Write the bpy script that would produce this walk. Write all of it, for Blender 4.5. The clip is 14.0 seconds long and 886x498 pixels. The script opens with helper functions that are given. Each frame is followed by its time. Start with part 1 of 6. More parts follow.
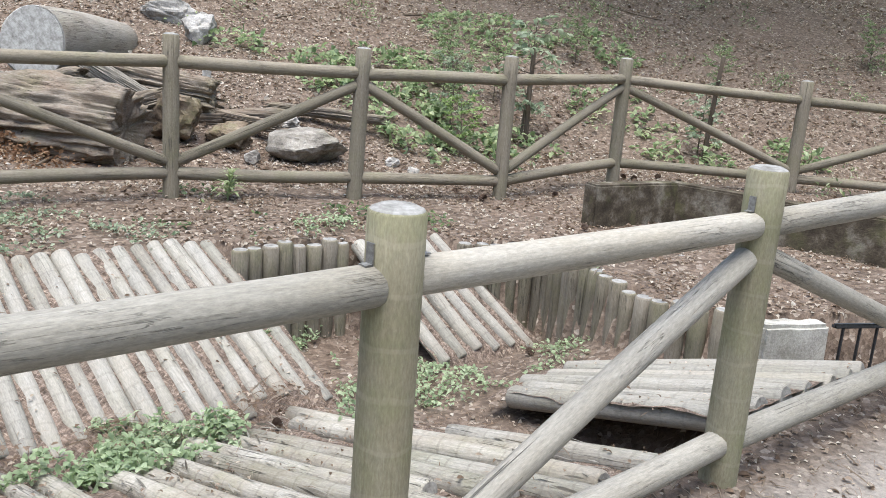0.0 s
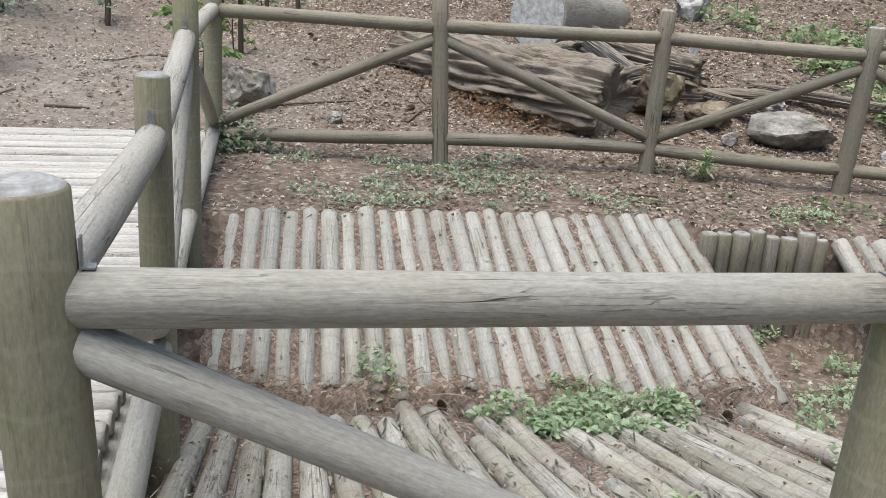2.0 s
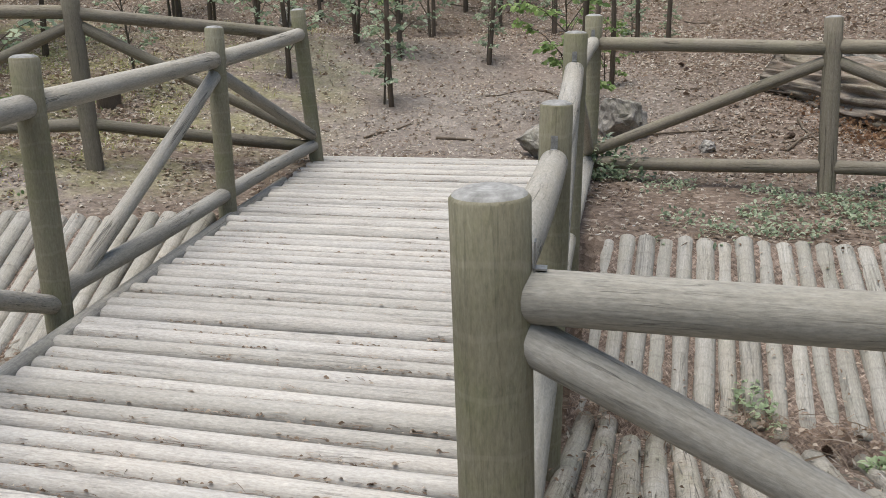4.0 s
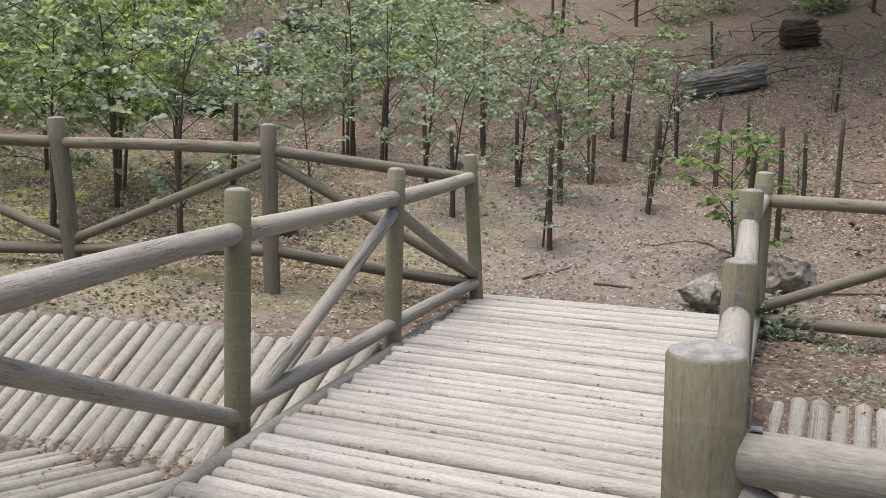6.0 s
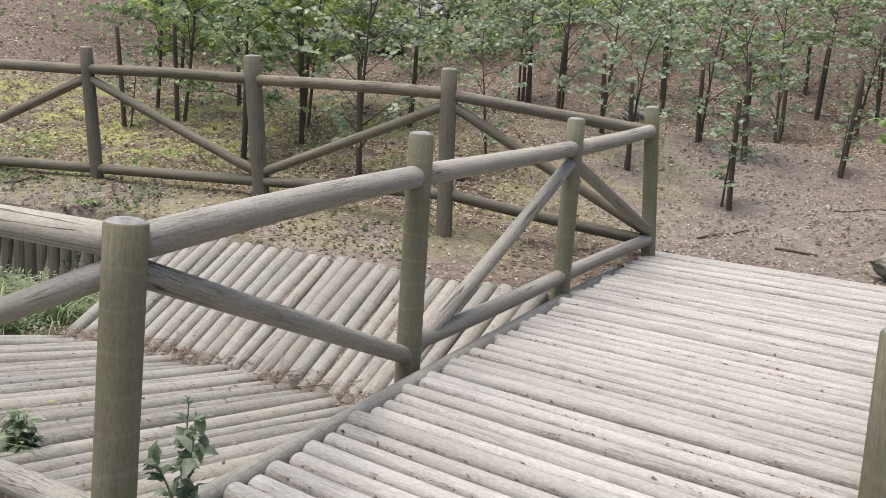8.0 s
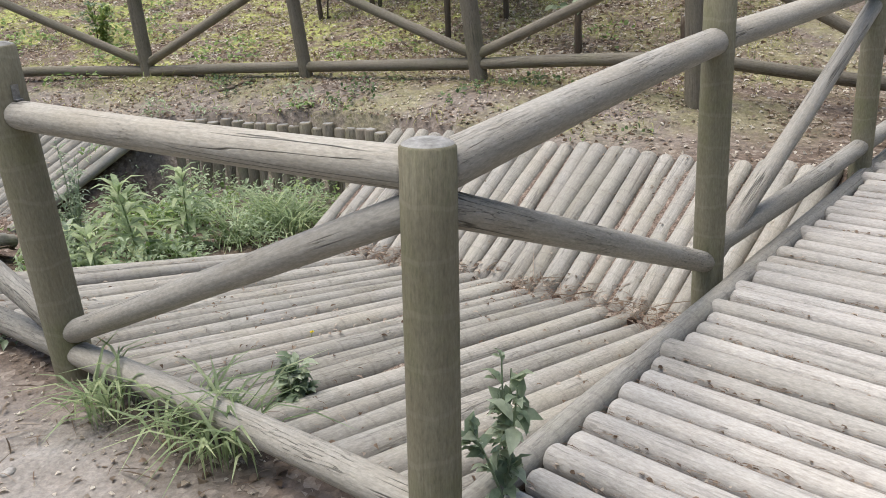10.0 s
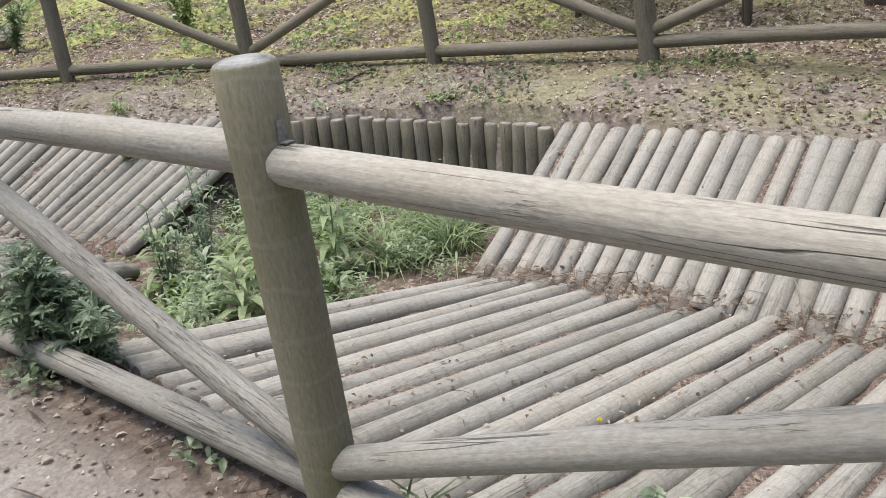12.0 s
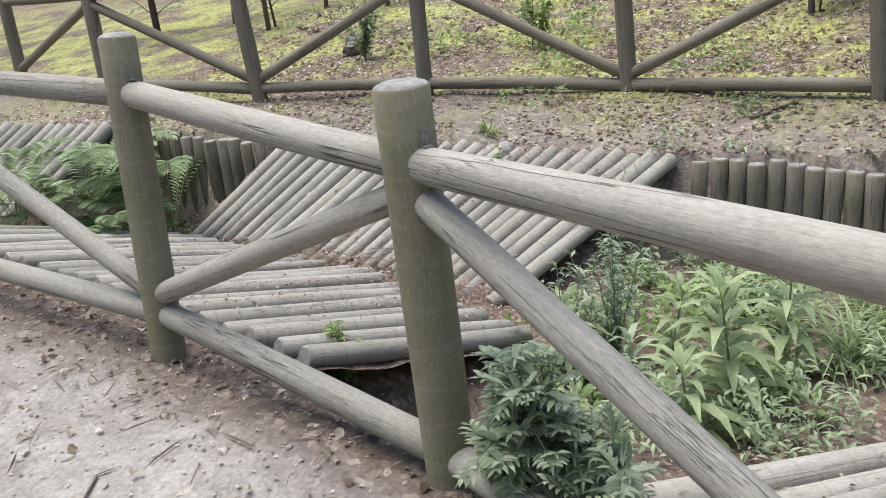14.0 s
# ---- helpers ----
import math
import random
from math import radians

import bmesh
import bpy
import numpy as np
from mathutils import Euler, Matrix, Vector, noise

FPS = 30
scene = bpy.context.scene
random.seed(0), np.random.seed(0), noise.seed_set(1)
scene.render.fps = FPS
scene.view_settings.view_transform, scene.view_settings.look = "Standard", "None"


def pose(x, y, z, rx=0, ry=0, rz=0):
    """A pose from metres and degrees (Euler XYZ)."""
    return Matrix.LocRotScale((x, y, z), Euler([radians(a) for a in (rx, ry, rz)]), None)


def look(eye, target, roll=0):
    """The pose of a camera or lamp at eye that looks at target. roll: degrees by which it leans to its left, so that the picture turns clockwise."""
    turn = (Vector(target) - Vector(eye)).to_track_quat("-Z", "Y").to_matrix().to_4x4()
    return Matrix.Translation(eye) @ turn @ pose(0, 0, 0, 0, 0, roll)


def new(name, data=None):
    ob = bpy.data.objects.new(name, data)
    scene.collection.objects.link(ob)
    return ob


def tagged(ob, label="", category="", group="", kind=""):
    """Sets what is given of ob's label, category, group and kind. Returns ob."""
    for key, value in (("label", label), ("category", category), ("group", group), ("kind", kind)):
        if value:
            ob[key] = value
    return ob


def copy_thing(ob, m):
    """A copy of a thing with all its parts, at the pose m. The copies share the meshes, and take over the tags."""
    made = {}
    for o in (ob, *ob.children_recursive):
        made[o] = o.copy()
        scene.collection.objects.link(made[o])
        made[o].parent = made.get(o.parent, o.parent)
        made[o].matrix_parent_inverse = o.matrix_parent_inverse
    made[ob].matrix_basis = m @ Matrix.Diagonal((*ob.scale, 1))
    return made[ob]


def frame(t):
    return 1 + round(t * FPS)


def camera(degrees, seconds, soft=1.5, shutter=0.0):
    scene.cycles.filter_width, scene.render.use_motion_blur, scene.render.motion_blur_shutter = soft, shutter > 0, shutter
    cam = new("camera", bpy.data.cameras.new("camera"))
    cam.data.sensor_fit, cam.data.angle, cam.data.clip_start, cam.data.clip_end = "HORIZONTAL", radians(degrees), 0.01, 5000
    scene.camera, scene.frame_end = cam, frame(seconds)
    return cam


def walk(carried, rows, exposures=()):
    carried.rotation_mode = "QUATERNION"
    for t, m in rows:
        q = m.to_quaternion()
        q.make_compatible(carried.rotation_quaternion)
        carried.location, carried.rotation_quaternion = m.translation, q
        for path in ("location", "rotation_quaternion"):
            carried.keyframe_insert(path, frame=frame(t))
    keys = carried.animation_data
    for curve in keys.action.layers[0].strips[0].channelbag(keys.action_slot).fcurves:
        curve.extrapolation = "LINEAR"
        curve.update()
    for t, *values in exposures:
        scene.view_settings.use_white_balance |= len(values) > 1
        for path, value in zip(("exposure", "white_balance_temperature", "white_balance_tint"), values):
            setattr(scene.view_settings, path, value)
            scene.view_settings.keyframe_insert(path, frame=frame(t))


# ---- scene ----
cam = camera(54.1, 14.0, soft=0.75)
PATH = [
    (0, (0.231, 0.692, 1.421), (-0.206, 2.583, 0.937), 4.5),
    (0.5, (0.199, 0.706, 1.413), (-0.491, 2.513, 0.906), 4.7),
    (1, (0.182, 0.676, 1.411), (-0.739, 2.366, 0.869), 4.6),
    (1.5, (0.16, 0.654, 1.415), (-0.967, 2.2, 0.832), 4.5),
    (2, (0.133, 0.654, 1.42), (-1.166, 2.047, 0.811), 4.2),
    (2.5, (0.117, 0.638, 1.414), (-1.319, 1.887, 0.798), 3.4),
    (3, (0.126, 0.608, 1.419), (-1.442, 1.67, 0.777), 2.3),
    (3.5, (0.127, 0.565, 1.415), (-1.556, 1.436, 0.774), 1.3),
    (4, (0.116, 0.499, 1.4), (-1.649, 1.253, 0.836), -0.3),
    (4.2, (0.103, 0.47, 1.39), (-1.691, 1.185, 0.871), -0.9),
    (6.3, (0.159, 0.34, 1.433), (-1.778, 0.779, 1.2), 3.1),
    (6.5, (0.15, 0.342, 1.429), (-1.791, 0.771, 1.211), 3.8),
    (7, (0.156, 0.343, 1.434), (-1.784, 0.788, 1.234), 4.4),
    (7.5, (0.143, 0.341, 1.43), (-1.801, 0.741, 1.189), 4.6),
    (8, (0.143, 0.287, 1.436), (-1.815, 0.384, 1.042), 3.8),
    (8.5, (0.054, 0.223, 1.407), (-1.843, 0.015, 0.807), 0.1),
    (8.7, (-0.018, 0.209, 1.383), (-1.879, -0.061, 0.702), -1.9),
    (11, (-0.91, -0.661, 1.381), (-2.757, -1.019, 0.703), -4.9),
    (11.5, (-1.133, -0.954, 1.372), (-2.942, -1.286, 0.588), -5.5),
    (12, (-1.312, -1.22, 1.398), (-3.134, -1.611, 0.67), -6.0),
    (12.5, (-1.59, -1.499, 1.386), (-3.394, -2.082, 0.751), -5.6),
    (13, (-1.734, -1.791, 1.368), (-3.501, -2.483, 0.736), -5.1),
    (13.5, (-1.845, -2.134, 1.429), (-3.58, -2.894, 0.786), -5.6),
    (14, (-2.053, -2.456, 1.406), (-3.709, -3.369, 0.756), -5.6),
]
EXPOSURE = [(0, 1.3, 6230, 9), (1.0, 1.25, 6200, 9), (1.5, 1.06, 6230, 9), (2.0, 1.0, 6260, 8), (2.5, 0.72, 6350, 8), (3.0, 0.7, 6420, 8), (4.2, 0.74, 6500, 9),
            (6.5, 0.84, 6680, 13), (8.0, 0.88, 6600, 12), (8.5, 0.88, 6540, 10), (11, 0.93, 6540, 11), (12.0, 0.97, 6500, 11), (14, 1.1, 6380, 11)]
walk(cam, [(t, look(eye, target, roll)) for t, eye, target, roll in PATH], EXPOSURE)


# ---- light ----
world = bpy.data.worlds.new("sky")
scene.world = world
world.use_nodes = True
sky = world.node_tree.nodes.new("ShaderNodeTexSky")
sky.sky_type = "NISHITA"
sky.sun_disc = False
sky.sun_elevation, sky.sun_rotation = radians(76), radians(180)
sky.air_density, sky.dust_density, sky.ozone_density = 1.0, 2.5, 1.0
world.node_tree.links.new(sky.outputs[0], world.node_tree.nodes["Background"].inputs[0])
world.node_tree.nodes["Background"].inputs[1].default_value = 0.15
sun = new("sun", bpy.data.lights.new("sun", "SUN"))
sun.data.energy, sun.data.angle, sun.data.color = 2.4, radians(50), (1.0, 0.968, 0.905)
sun.matrix_world = look((0, -7.5, 30), (0, 0, 0))


# ---- materials ----
def nodes_of(name, rough=0.8):
    mat = bpy.data.materials.new(name)
    mat.use_nodes = True
    tree = mat.node_tree
    shader = tree.nodes["Principled BSDF"]
    shader.inputs["Roughness"].default_value = rough
    shader.inputs["Specular IOR Level"].default_value = 0.25
    return mat, tree, shader


def node(tree, kind, **inputs):
    n = tree.nodes.new(kind)
    for key, value in inputs.items():
        n.inputs[key.replace("_", " ")].default_value = value
    return n


def ramp(tree, source, stops):
    n = tree.nodes.new("ShaderNodeValToRGB")
    while len(n.color_ramp.elements) < len(stops):
        n.color_ramp.elements.new(0.5)
    for e, (at, colour) in zip(n.color_ramp.elements, stops):
        e.position = at
        e.color = (*colour, 1) if len(colour) == 3 else (colour[0],) * 3 + (1,)
    tree.links.new(source, n.inputs[0])
    return n.outputs[0]


def mix(tree, kind, fac, a, b):
    n = tree.nodes.new("ShaderNodeMix")
    n.data_type, n.blend_type = "RGBA", kind
    for socket, value in ((n.inputs[0], fac), (n.inputs[6], a), (n.inputs[7], b)):
        if isinstance(value, (int, float)):
            socket.default_value = value
        elif isinstance(value, tuple):
            socket.default_value = (*value, 1)
        else:
            tree.links.new(value, socket)
    return n.outputs[2]


def noise_at(tree, coord, scale, detail=6.0, rough=0.6, stretch=(1, 1, 1)):
    m = tree.nodes.new("ShaderNodeMapping")
    m.inputs["Scale"].default_value = stretch
    tree.links.new(coord, m.inputs[0])
    n = node(tree, "ShaderNodeTexNoise", Scale=scale, Detail=detail, Roughness=rough)
    tree.links.new(m.outputs[0], n.inputs[0])
    return n.outputs[0]


def bump(tree, shader, height, strength, distance, before=None):
    b = node(tree, "ShaderNodeBump", Strength=strength, Distance=distance)
    tree.links.new(height, b.inputs["Height"])
    if before is not None:
        tree.links.new(before, b.inputs["Normal"])
    tree.links.new(b.outputs[0], shader.inputs["Normal"])
    return b.outputs[0]


def shifted(tree):
    """Object coordinates, moved by a different step for every object."""
    tc = tree.nodes.new("ShaderNodeTexCoord")
    info = tree.nodes.new("ShaderNodeObjectInfo")
    mul = node(tree, "ShaderNodeVectorMath")
    mul.operation = "MULTIPLY_ADD"
    tree.links.new(info.outputs["Random"], mul.inputs[0])
    mul.inputs[1].default_value = (37, 53, 71)
    tree.links.new(tc.outputs["Object"], mul.inputs[2])
    return mul.outputs[0], info.outputs["Random"]


def log_material(name, dark, mid, light, stain, stain_amount, moss=0.0, crack=1.0, bands=0.0):
    """Weathered round timber, its grain along the object's z. bands: depth of the faint whorl lines across it (below 0: lighter lines)."""
    mat, tree, shader = nodes_of(name, 0.85)
    coord, rnd = shifted(tree)
    grain = noise_at(tree, coord, 46, 9, 0.74, (2.2, 2.2, 0.12))
    colour = ramp(tree, grain, [(0.16, dark), (0.5, mid), (0.84, light)])
    blotch = noise_at(tree, coord, 5, 6, 0.7, (1, 1, 0.4))
    colour = mix(tree, "MIX", ramp(tree, blotch, [(0.40, (0.0,)), (0.66, (stain_amount,))]), colour, stain)
    if moss:
        green = noise_at(tree, coord, 3.5, 7, 0.7)
        colour = mix(tree, "MIX", ramp(tree, green, [(0.47, (0.0,)), (0.68, (moss,))]), colour, (0.15, 0.165, 0.065))
    fine = noise_at(tree, coord, 150, 4, 0.7, (1, 1, 0.3))
    colour = mix(tree, "OVERLAY", 0.45, colour, ramp(tree, fine, [(0.28, (0.25,)), (0.72, (0.75,))]))
    split = noise_at(tree, coord, 26, 3, 0.55, (2.6, 2.6, 0.11))
    lines = ramp(tree, split, [(0.490, (1.0,)), (0.4985, (0.0,)), (0.5015, (0.0,)), (0.510, (1.0,))])
    where = ramp(tree, noise_at(tree, coord, 4.0, 4, 0.6, (1, 1, 0.5)), [(0.5, (1.0,)), (0.6, (1.0 - crack * 0.8,))])
    lines = mix(tree, "LIGHTEN", 1.0, lines, where)
    deep = noise_at(tree, coord, 7, 3, 0.5, (2.2, 2.2, 0.06))
    deep = ramp(tree, deep, [(0.493, (1.0,)), (0.5, (0.0,)), (0.507, (1.0,))])
    deep = mix(tree, "LIGHTEN", 1.0, deep, ramp(tree, noise_at(tree, coord, 2.2, 2, 0.5), [(0.5, (1.0,)), (0.58, (1.0 - crack,))]))
    lines = mix(tree, "MULTIPLY", 1.0, lines, deep)
    colour = mix(tree, "MULTIPLY", 0.85, colour, mix(tree, "LIGHTEN", 1.0, lines, (0.16, 0.14, 0.12)))
    if bands:
        w = node(tree, "ShaderNodeTexWave", Scale=2.7, Distortion=2.2, Detail=3.0)
        w.inputs["Detail Scale"].default_value = 2.0
        w.wave_type, w.bands_direction = "BANDS", "Z"
        tree.links.new(coord, w.inputs[0])
        ring = ramp(tree, w.outputs[1], [(0.955, (0.0,)), (0.99, (abs(bands),))])
        colour = mix(tree, "MIX", ring, colour, (0.09, 0.075, 0.06) if bands > 0 else (0.42, 0.39, 0.31))
    tone = ramp(tree, rnd, [(0.0, (0.80, 0.80, 0.78)), (0.5, (0.96, 0.96, 0.96)), (1.0, (1.06, 1.05, 1.03))])
    colour = mix(tree, "MULTIPLY", 1.0, colour, tone)
    tree.links.new(colour, shader.inputs["Base Color"])
    first = bump(tree, shader, grain, 0.35, 0.006)
    bump(tree, shader, lines, 0.9, 0.006, first)
    return mat


RAIL_WOOD = log_material("weathered_rail_wood", (0.205, 0.192, 0.165), (0.30, 0.284, 0.248), (0.395, 0.377, 0.337), (0.275, 0.245, 0.19), 0.45, crack=0.75)
POST_WOOD = log_material("olive_post_wood", (0.175, 0.16, 0.108), (0.232, 0.216, 0.152), (0.285, 0.268, 0.198), (0.205, 0.175, 0.115), 0.55, moss=0.5, crack=0.15, bands=-0.13)
FAR_WOOD = log_material("brown_fence_wood", (0.125, 0.108, 0.08), (0.205, 0.18, 0.14), (0.295, 0.265, 0.215), (0.18, 0.16, 0.115), 0.55, moss=0.25, crack=0.6, bands=0.08)
BED_WOOD = log_material("grey_bed_log_wood", (0.195, 0.184, 0.16), (0.29, 0.277, 0.247), (0.385, 0.37, 0.335), (0.25, 0.223, 0.178), 0.5, moss=0.12, crack=0.35, bands=0.16)
SPLINTER_WOOD = log_material("splintered_log_wood", (0.15, 0.14, 0.115), (0.30, 0.285, 0.25), (0.47, 0.45, 0.415), (0.20, 0.17, 0.13), 0.65, moss=0.25, crack=0.8, bands=0.25)
DECK_WOOD = log_material("bleached_deck_wood", (0.315, 0.298, 0.27), (0.385, 0.366, 0.335), (0.45, 0.434, 0.40), (0.335, 0.30, 0.255), 0.35, crack=0.25)
WALL_WOOD = log_material("dark_palisade_wood", (0.10, 0.088, 0.068), (0.195, 0.172, 0.138), (0.29, 0.263, 0.22), (0.11, 0.095, 0.065), 0.7, moss=0.3, crack=0.8)
STAKE_WOOD = log_material("dark_stake_wood", (0.05, 0.037, 0.028), (0.10, 0.077, 0.058), (0.17, 0.135, 0.105), (0.07, 0.06, 0.04), 0.5, crack=0.3)
BARK_WOOD = log_material("sapling_bark", (0.05, 0.04, 0.03), (0.09, 0.073, 0.055), (0.15, 0.13, 0.105), (0.08, 0.08, 0.05), 0.5, crack=0.2)
ROT_WOOD = log_material("rotten_log_wood", (0.045, 0.034, 0.026), (0.185, 0.158, 0.128), (0.43, 0.395, 0.345), (0.19, 0.12, 0.075), 0.4, moss=0.25, crack=1.0)
GREY_BARK = log_material("grey_dead_bark", (0.12, 0.10, 0.08), (0.27, 0.25, 0.22), (0.47, 0.45, 0.41), (0.16, 0.13, 0.10), 0.5, moss=0.15, crack=0.8)


def end_grain_material(name="sawn_end_grain", pale=1.0):
    """Sawn log ends: rings about the object's z."""
    mat, tree, shader = nodes_of(name, 0.85)
    coord, rnd = shifted(tree)
    tc = tree.nodes.new("ShaderNodeTexCoord")
    w = node(tree, "ShaderNodeTexWave", Scale=26, Distortion=3.0, Detail=3.0)
    w.wave_type, w.rings_direction = "RINGS", "Z"
    tree.links.new(tc.outputs["Object"], w.inputs[0])
    colour = ramp(tree, w.outputs[1], [(0.0, (0.215 * pale, 0.212 * pale, 0.20 * pale)), (0.6, (0.23 * pale, 0.227 * pale, 0.214 * pale)), (1.0, (0.25 * pale, 0.246 * pale, 0.232 * pale))])
    blotch = noise_at(tree, coord, 22, 6, 0.7)
    colour = mix(tree, "MULTIPLY", 0.8, colour, ramp(tree, blotch, [(0.3, (0.4, 0.38, 0.35)), (0.65, (1.4, 1.4, 1.4))]))
    tree.links.new(colour, shader.inputs["Base Color"])
    bump(tree, shader, blotch, 0.4, 0.004)
    return mat


END_GRAIN = end_grain_material()
PALE_END = end_grain_material("pale_cut_face", 1.5)


def ground_material():
    mat, tree, shader = nodes_of("forest_soil", 0.95)
    tc = tree.nodes.new("ShaderNodeTexCoord")
    coord = tc.outputs["Object"]
    path = tree.nodes.new("ShaderNodeAttribute")
    path.attribute_name = "trodden"
    grass = tree.nodes.new("ShaderNodeAttribute")
    grass.attribute_name = "grassy"
    large = noise_at(tree, coord, 0.9, 6, 0.65)
    middle = noise_at(tree, coord, 6, 8, 0.7)
    fine = noise_at(tree, coord, 55, 6, 0.75)
    soil = ramp(tree, middle, [(0.3, (0.045, 0.033, 0.025)), (0.5, (0.10, 0.074, 0.056)), (0.7, (0.185, 0.145, 0.115))])
    soil = mix(tree, "MIX", ramp(tree, large, [(0.4, (0.0,)), (0.65, (0.55,))]), soil, (0.125, 0.086, 0.064))
    litter = node(tree, "ShaderNodeTexVoronoi", Scale=34, Randomness=1.0)
    tree.links.new(coord, litter.inputs["Vector"])
    bits = ramp(tree, litter.outputs["Color"], [(0.0, (0.035, 0.026, 0.02)), (0.4, (0.11, 0.082, 0.062)), (0.75, (0.21, 0.165, 0.13)), (0.95, (0.45, 0.40, 0.34))])
    soil = mix(tree, "MIX", 0.5, soil, bits)
    grit = ramp(tree, middle, [(0.3, (0.175, 0.16, 0.14)), (0.5, (0.26, 0.242, 0.218)), (0.7, (0.345, 0.327, 0.30))])
    grit = mix(tree, "MIX", ramp(tree, large, [(0.42, (0.0,)), (0.62, (0.6,))]), grit, (0.185, 0.155, 0.13))
    colour = mix(tree, "MIX", path.outputs["Fac"], soil, grit)
    turf = ramp(tree, noise_at(tree, coord, 18, 7, 0.75), [(0.3, (0.10, 0.11, 0.035)), (0.5, (0.25, 0.26, 0.085)), (0.7, (0.42, 0.41, 0.17))])
    turf_mask = mix(tree, "MULTIPLY", 1.0, ramp(tree, noise_at(tree, coord, 1.6, 6, 0.7), [(0.44, (0.0,)), (0.56, (1.0,))]), grass.outputs["Color"])
    colour = mix(tree, "MIX", turf_mask, colour, turf)
    colour = mix(tree, "OVERLAY", 0.55, colour, ramp(tree, fine, [(0.28, (0.18,)), (0.72, (0.82,))]))
    tree.links.new(colour, shader.inputs["Base Color"])
    first = bump(tree, shader, fine, 0.6, 0.012)
    bump(tree, shader, litter.outputs["Distance"], 0.5, 0.012, first)
    return mat


SOIL = ground_material()


def needle_material():
    """A mat of brown needles: criss-crossed fine streaks."""
    mat, tree, shader = nodes_of("needle_mat", 0.95)
    tc = tree.nodes.new("ShaderNodeTexCoord")
    coord = tc.outputs["Object"]
    a = noise_at(tree, coord, 30, 6, 0.75, (3.0, 0.5, 1))
    b = noise_at(tree, coord, 30, 6, 0.75, (0.5, 3.0, 1))
    streaks = mix(tree, "LIGHTEN", 1.0, a, b)
    colour = ramp(tree, streaks, [(0.42, (0.062, 0.045, 0.034)), (0.55, (0.175, 0.132, 0.104)), (0.7, (0.36, 0.30, 0.25))])
    bits = node(tree, "ShaderNodeTexVoronoi", Scale=60)
    tree.links.new(coord, bits.inputs["Vector"])
    colour = mix(tree, "OVERLAY", 0.6, colour, ramp(tree, bits.outputs["Color"], [(0.1, (0.2,)), (0.9, (0.8,))]))
    tree.links.new(colour, shader.inputs["Base Color"])
    bump(tree, shader, streaks, 0.9, 0.015)
    return mat


NEEDLE_BED = needle_material()


def leaf_material(name, dark, mid, light, rough=0.5):
    mat, tree, shader = nodes_of(name, rough)
    geo = tree.nodes.new("ShaderNodeNewGeometry")
    colour = ramp(tree, geo.outputs["Random Per Island"], [(0.0, dark), (0.5, mid), (1.0, light)])
    tc = tree.nodes.new("ShaderNodeTexCoord")
    spots = noise_at(tree, tc.outputs["Object"], 60, 4, 0.6)
    colour = mix(tree, "MULTIPLY", 0.6, colour, ramp(tree, spots, [(0.3, (0.65, 0.65, 0.6)), (0.7, (1.2, 1.2, 1.15))]))
    tree.links.new(colour, shader.inputs["Base Color"])
    shader.inputs["Specular IOR Level"].default_value = 0.4
    glow = tree.nodes.new("ShaderNodeBsdfTranslucent")
    tree.links.new(colour, glow.inputs[0])
    both = tree.nodes.new("ShaderNodeMixShader")
    both.inputs[0].default_value = 0.55
    tree.links.new(shader.outputs[0], both.inputs[1])
    tree.links.new(glow.outputs[0], both.inputs[2])
    tree.links.new(both.outputs[0], tree.nodes["Material Output"].inputs["Surface"])
    return mat


LEAF_TREE = leaf_material("sapling_leaves", (0.17, 0.25, 0.08), (0.35, 0.45, 0.16), (0.58, 0.63, 0.27), 0.36)
LEAF_DARK = leaf_material("dark_oak_leaves", (0.12, 0.18, 0.085), (0.255, 0.335, 0.17), (0.47, 0.53, 0.32), 0.36)
LEAF_BLUE = leaf_material("bluish_leaves", (0.14, 0.195, 0.13), (0.28, 0.35, 0.23), (0.48, 0.54, 0.40), 0.36)
LEAF_BRIGHT = leaf_material("bright_weed_leaves", (0.12, 0.19, 0.06), (0.22, 0.32, 0.115), (0.38, 0.47, 0.20))
LEAF_NETTLE = leaf_material("pale_nettle_leaves", (0.22, 0.29, 0.165), (0.35, 0.44, 0.27), (0.50, 0.58, 0.40))
LEAF_LANCE = leaf_material("grey_green_broad_leaves", (0.18, 0.245, 0.125), (0.30, 0.38, 0.205), (0.47, 0.54, 0.32))
LEAF_FERN = leaf_material("pale_fern_leaflets", (0.20, 0.27, 0.14), (0.33, 0.42, 0.23), (0.50, 0.57, 0.36))
LEAF_IVY = leaf_material("ivy_leaves", (0.055, 0.10, 0.045), (0.12, 0.18, 0.08), (0.23, 0.31, 0.14), 0.4)
GRASS_DRY = leaf_material("yellowish_grass", (0.20, 0.20, 0.07), (0.36, 0.37, 0.125), (0.56, 0.54, 0.25), 0.7)
LITTER = leaf_material("dry_leaf_litter", (0.10, 0.066, 0.045), (0.265, 0.195, 0.145), (0.54, 0.47, 0.40), 0.8)
ORANGE_ROT = leaf_material("orange_rotten_crumbs", (0.13, 0.07, 0.04), (0.27, 0.155, 0.09), (0.42, 0.30, 0.20), 0.9)
CHIPS = leaf_material("pale_bark_chips", (0.20, 0.15, 0.11), (0.44, 0.38, 0.32), (0.74, 0.69, 0.62), 0.85)
NEEDLES = leaf_material("pine_needle_litter", (0.12, 0.075, 0.05), (0.235, 0.16, 0.115), (0.36, 0.28, 0.21), 0.8)
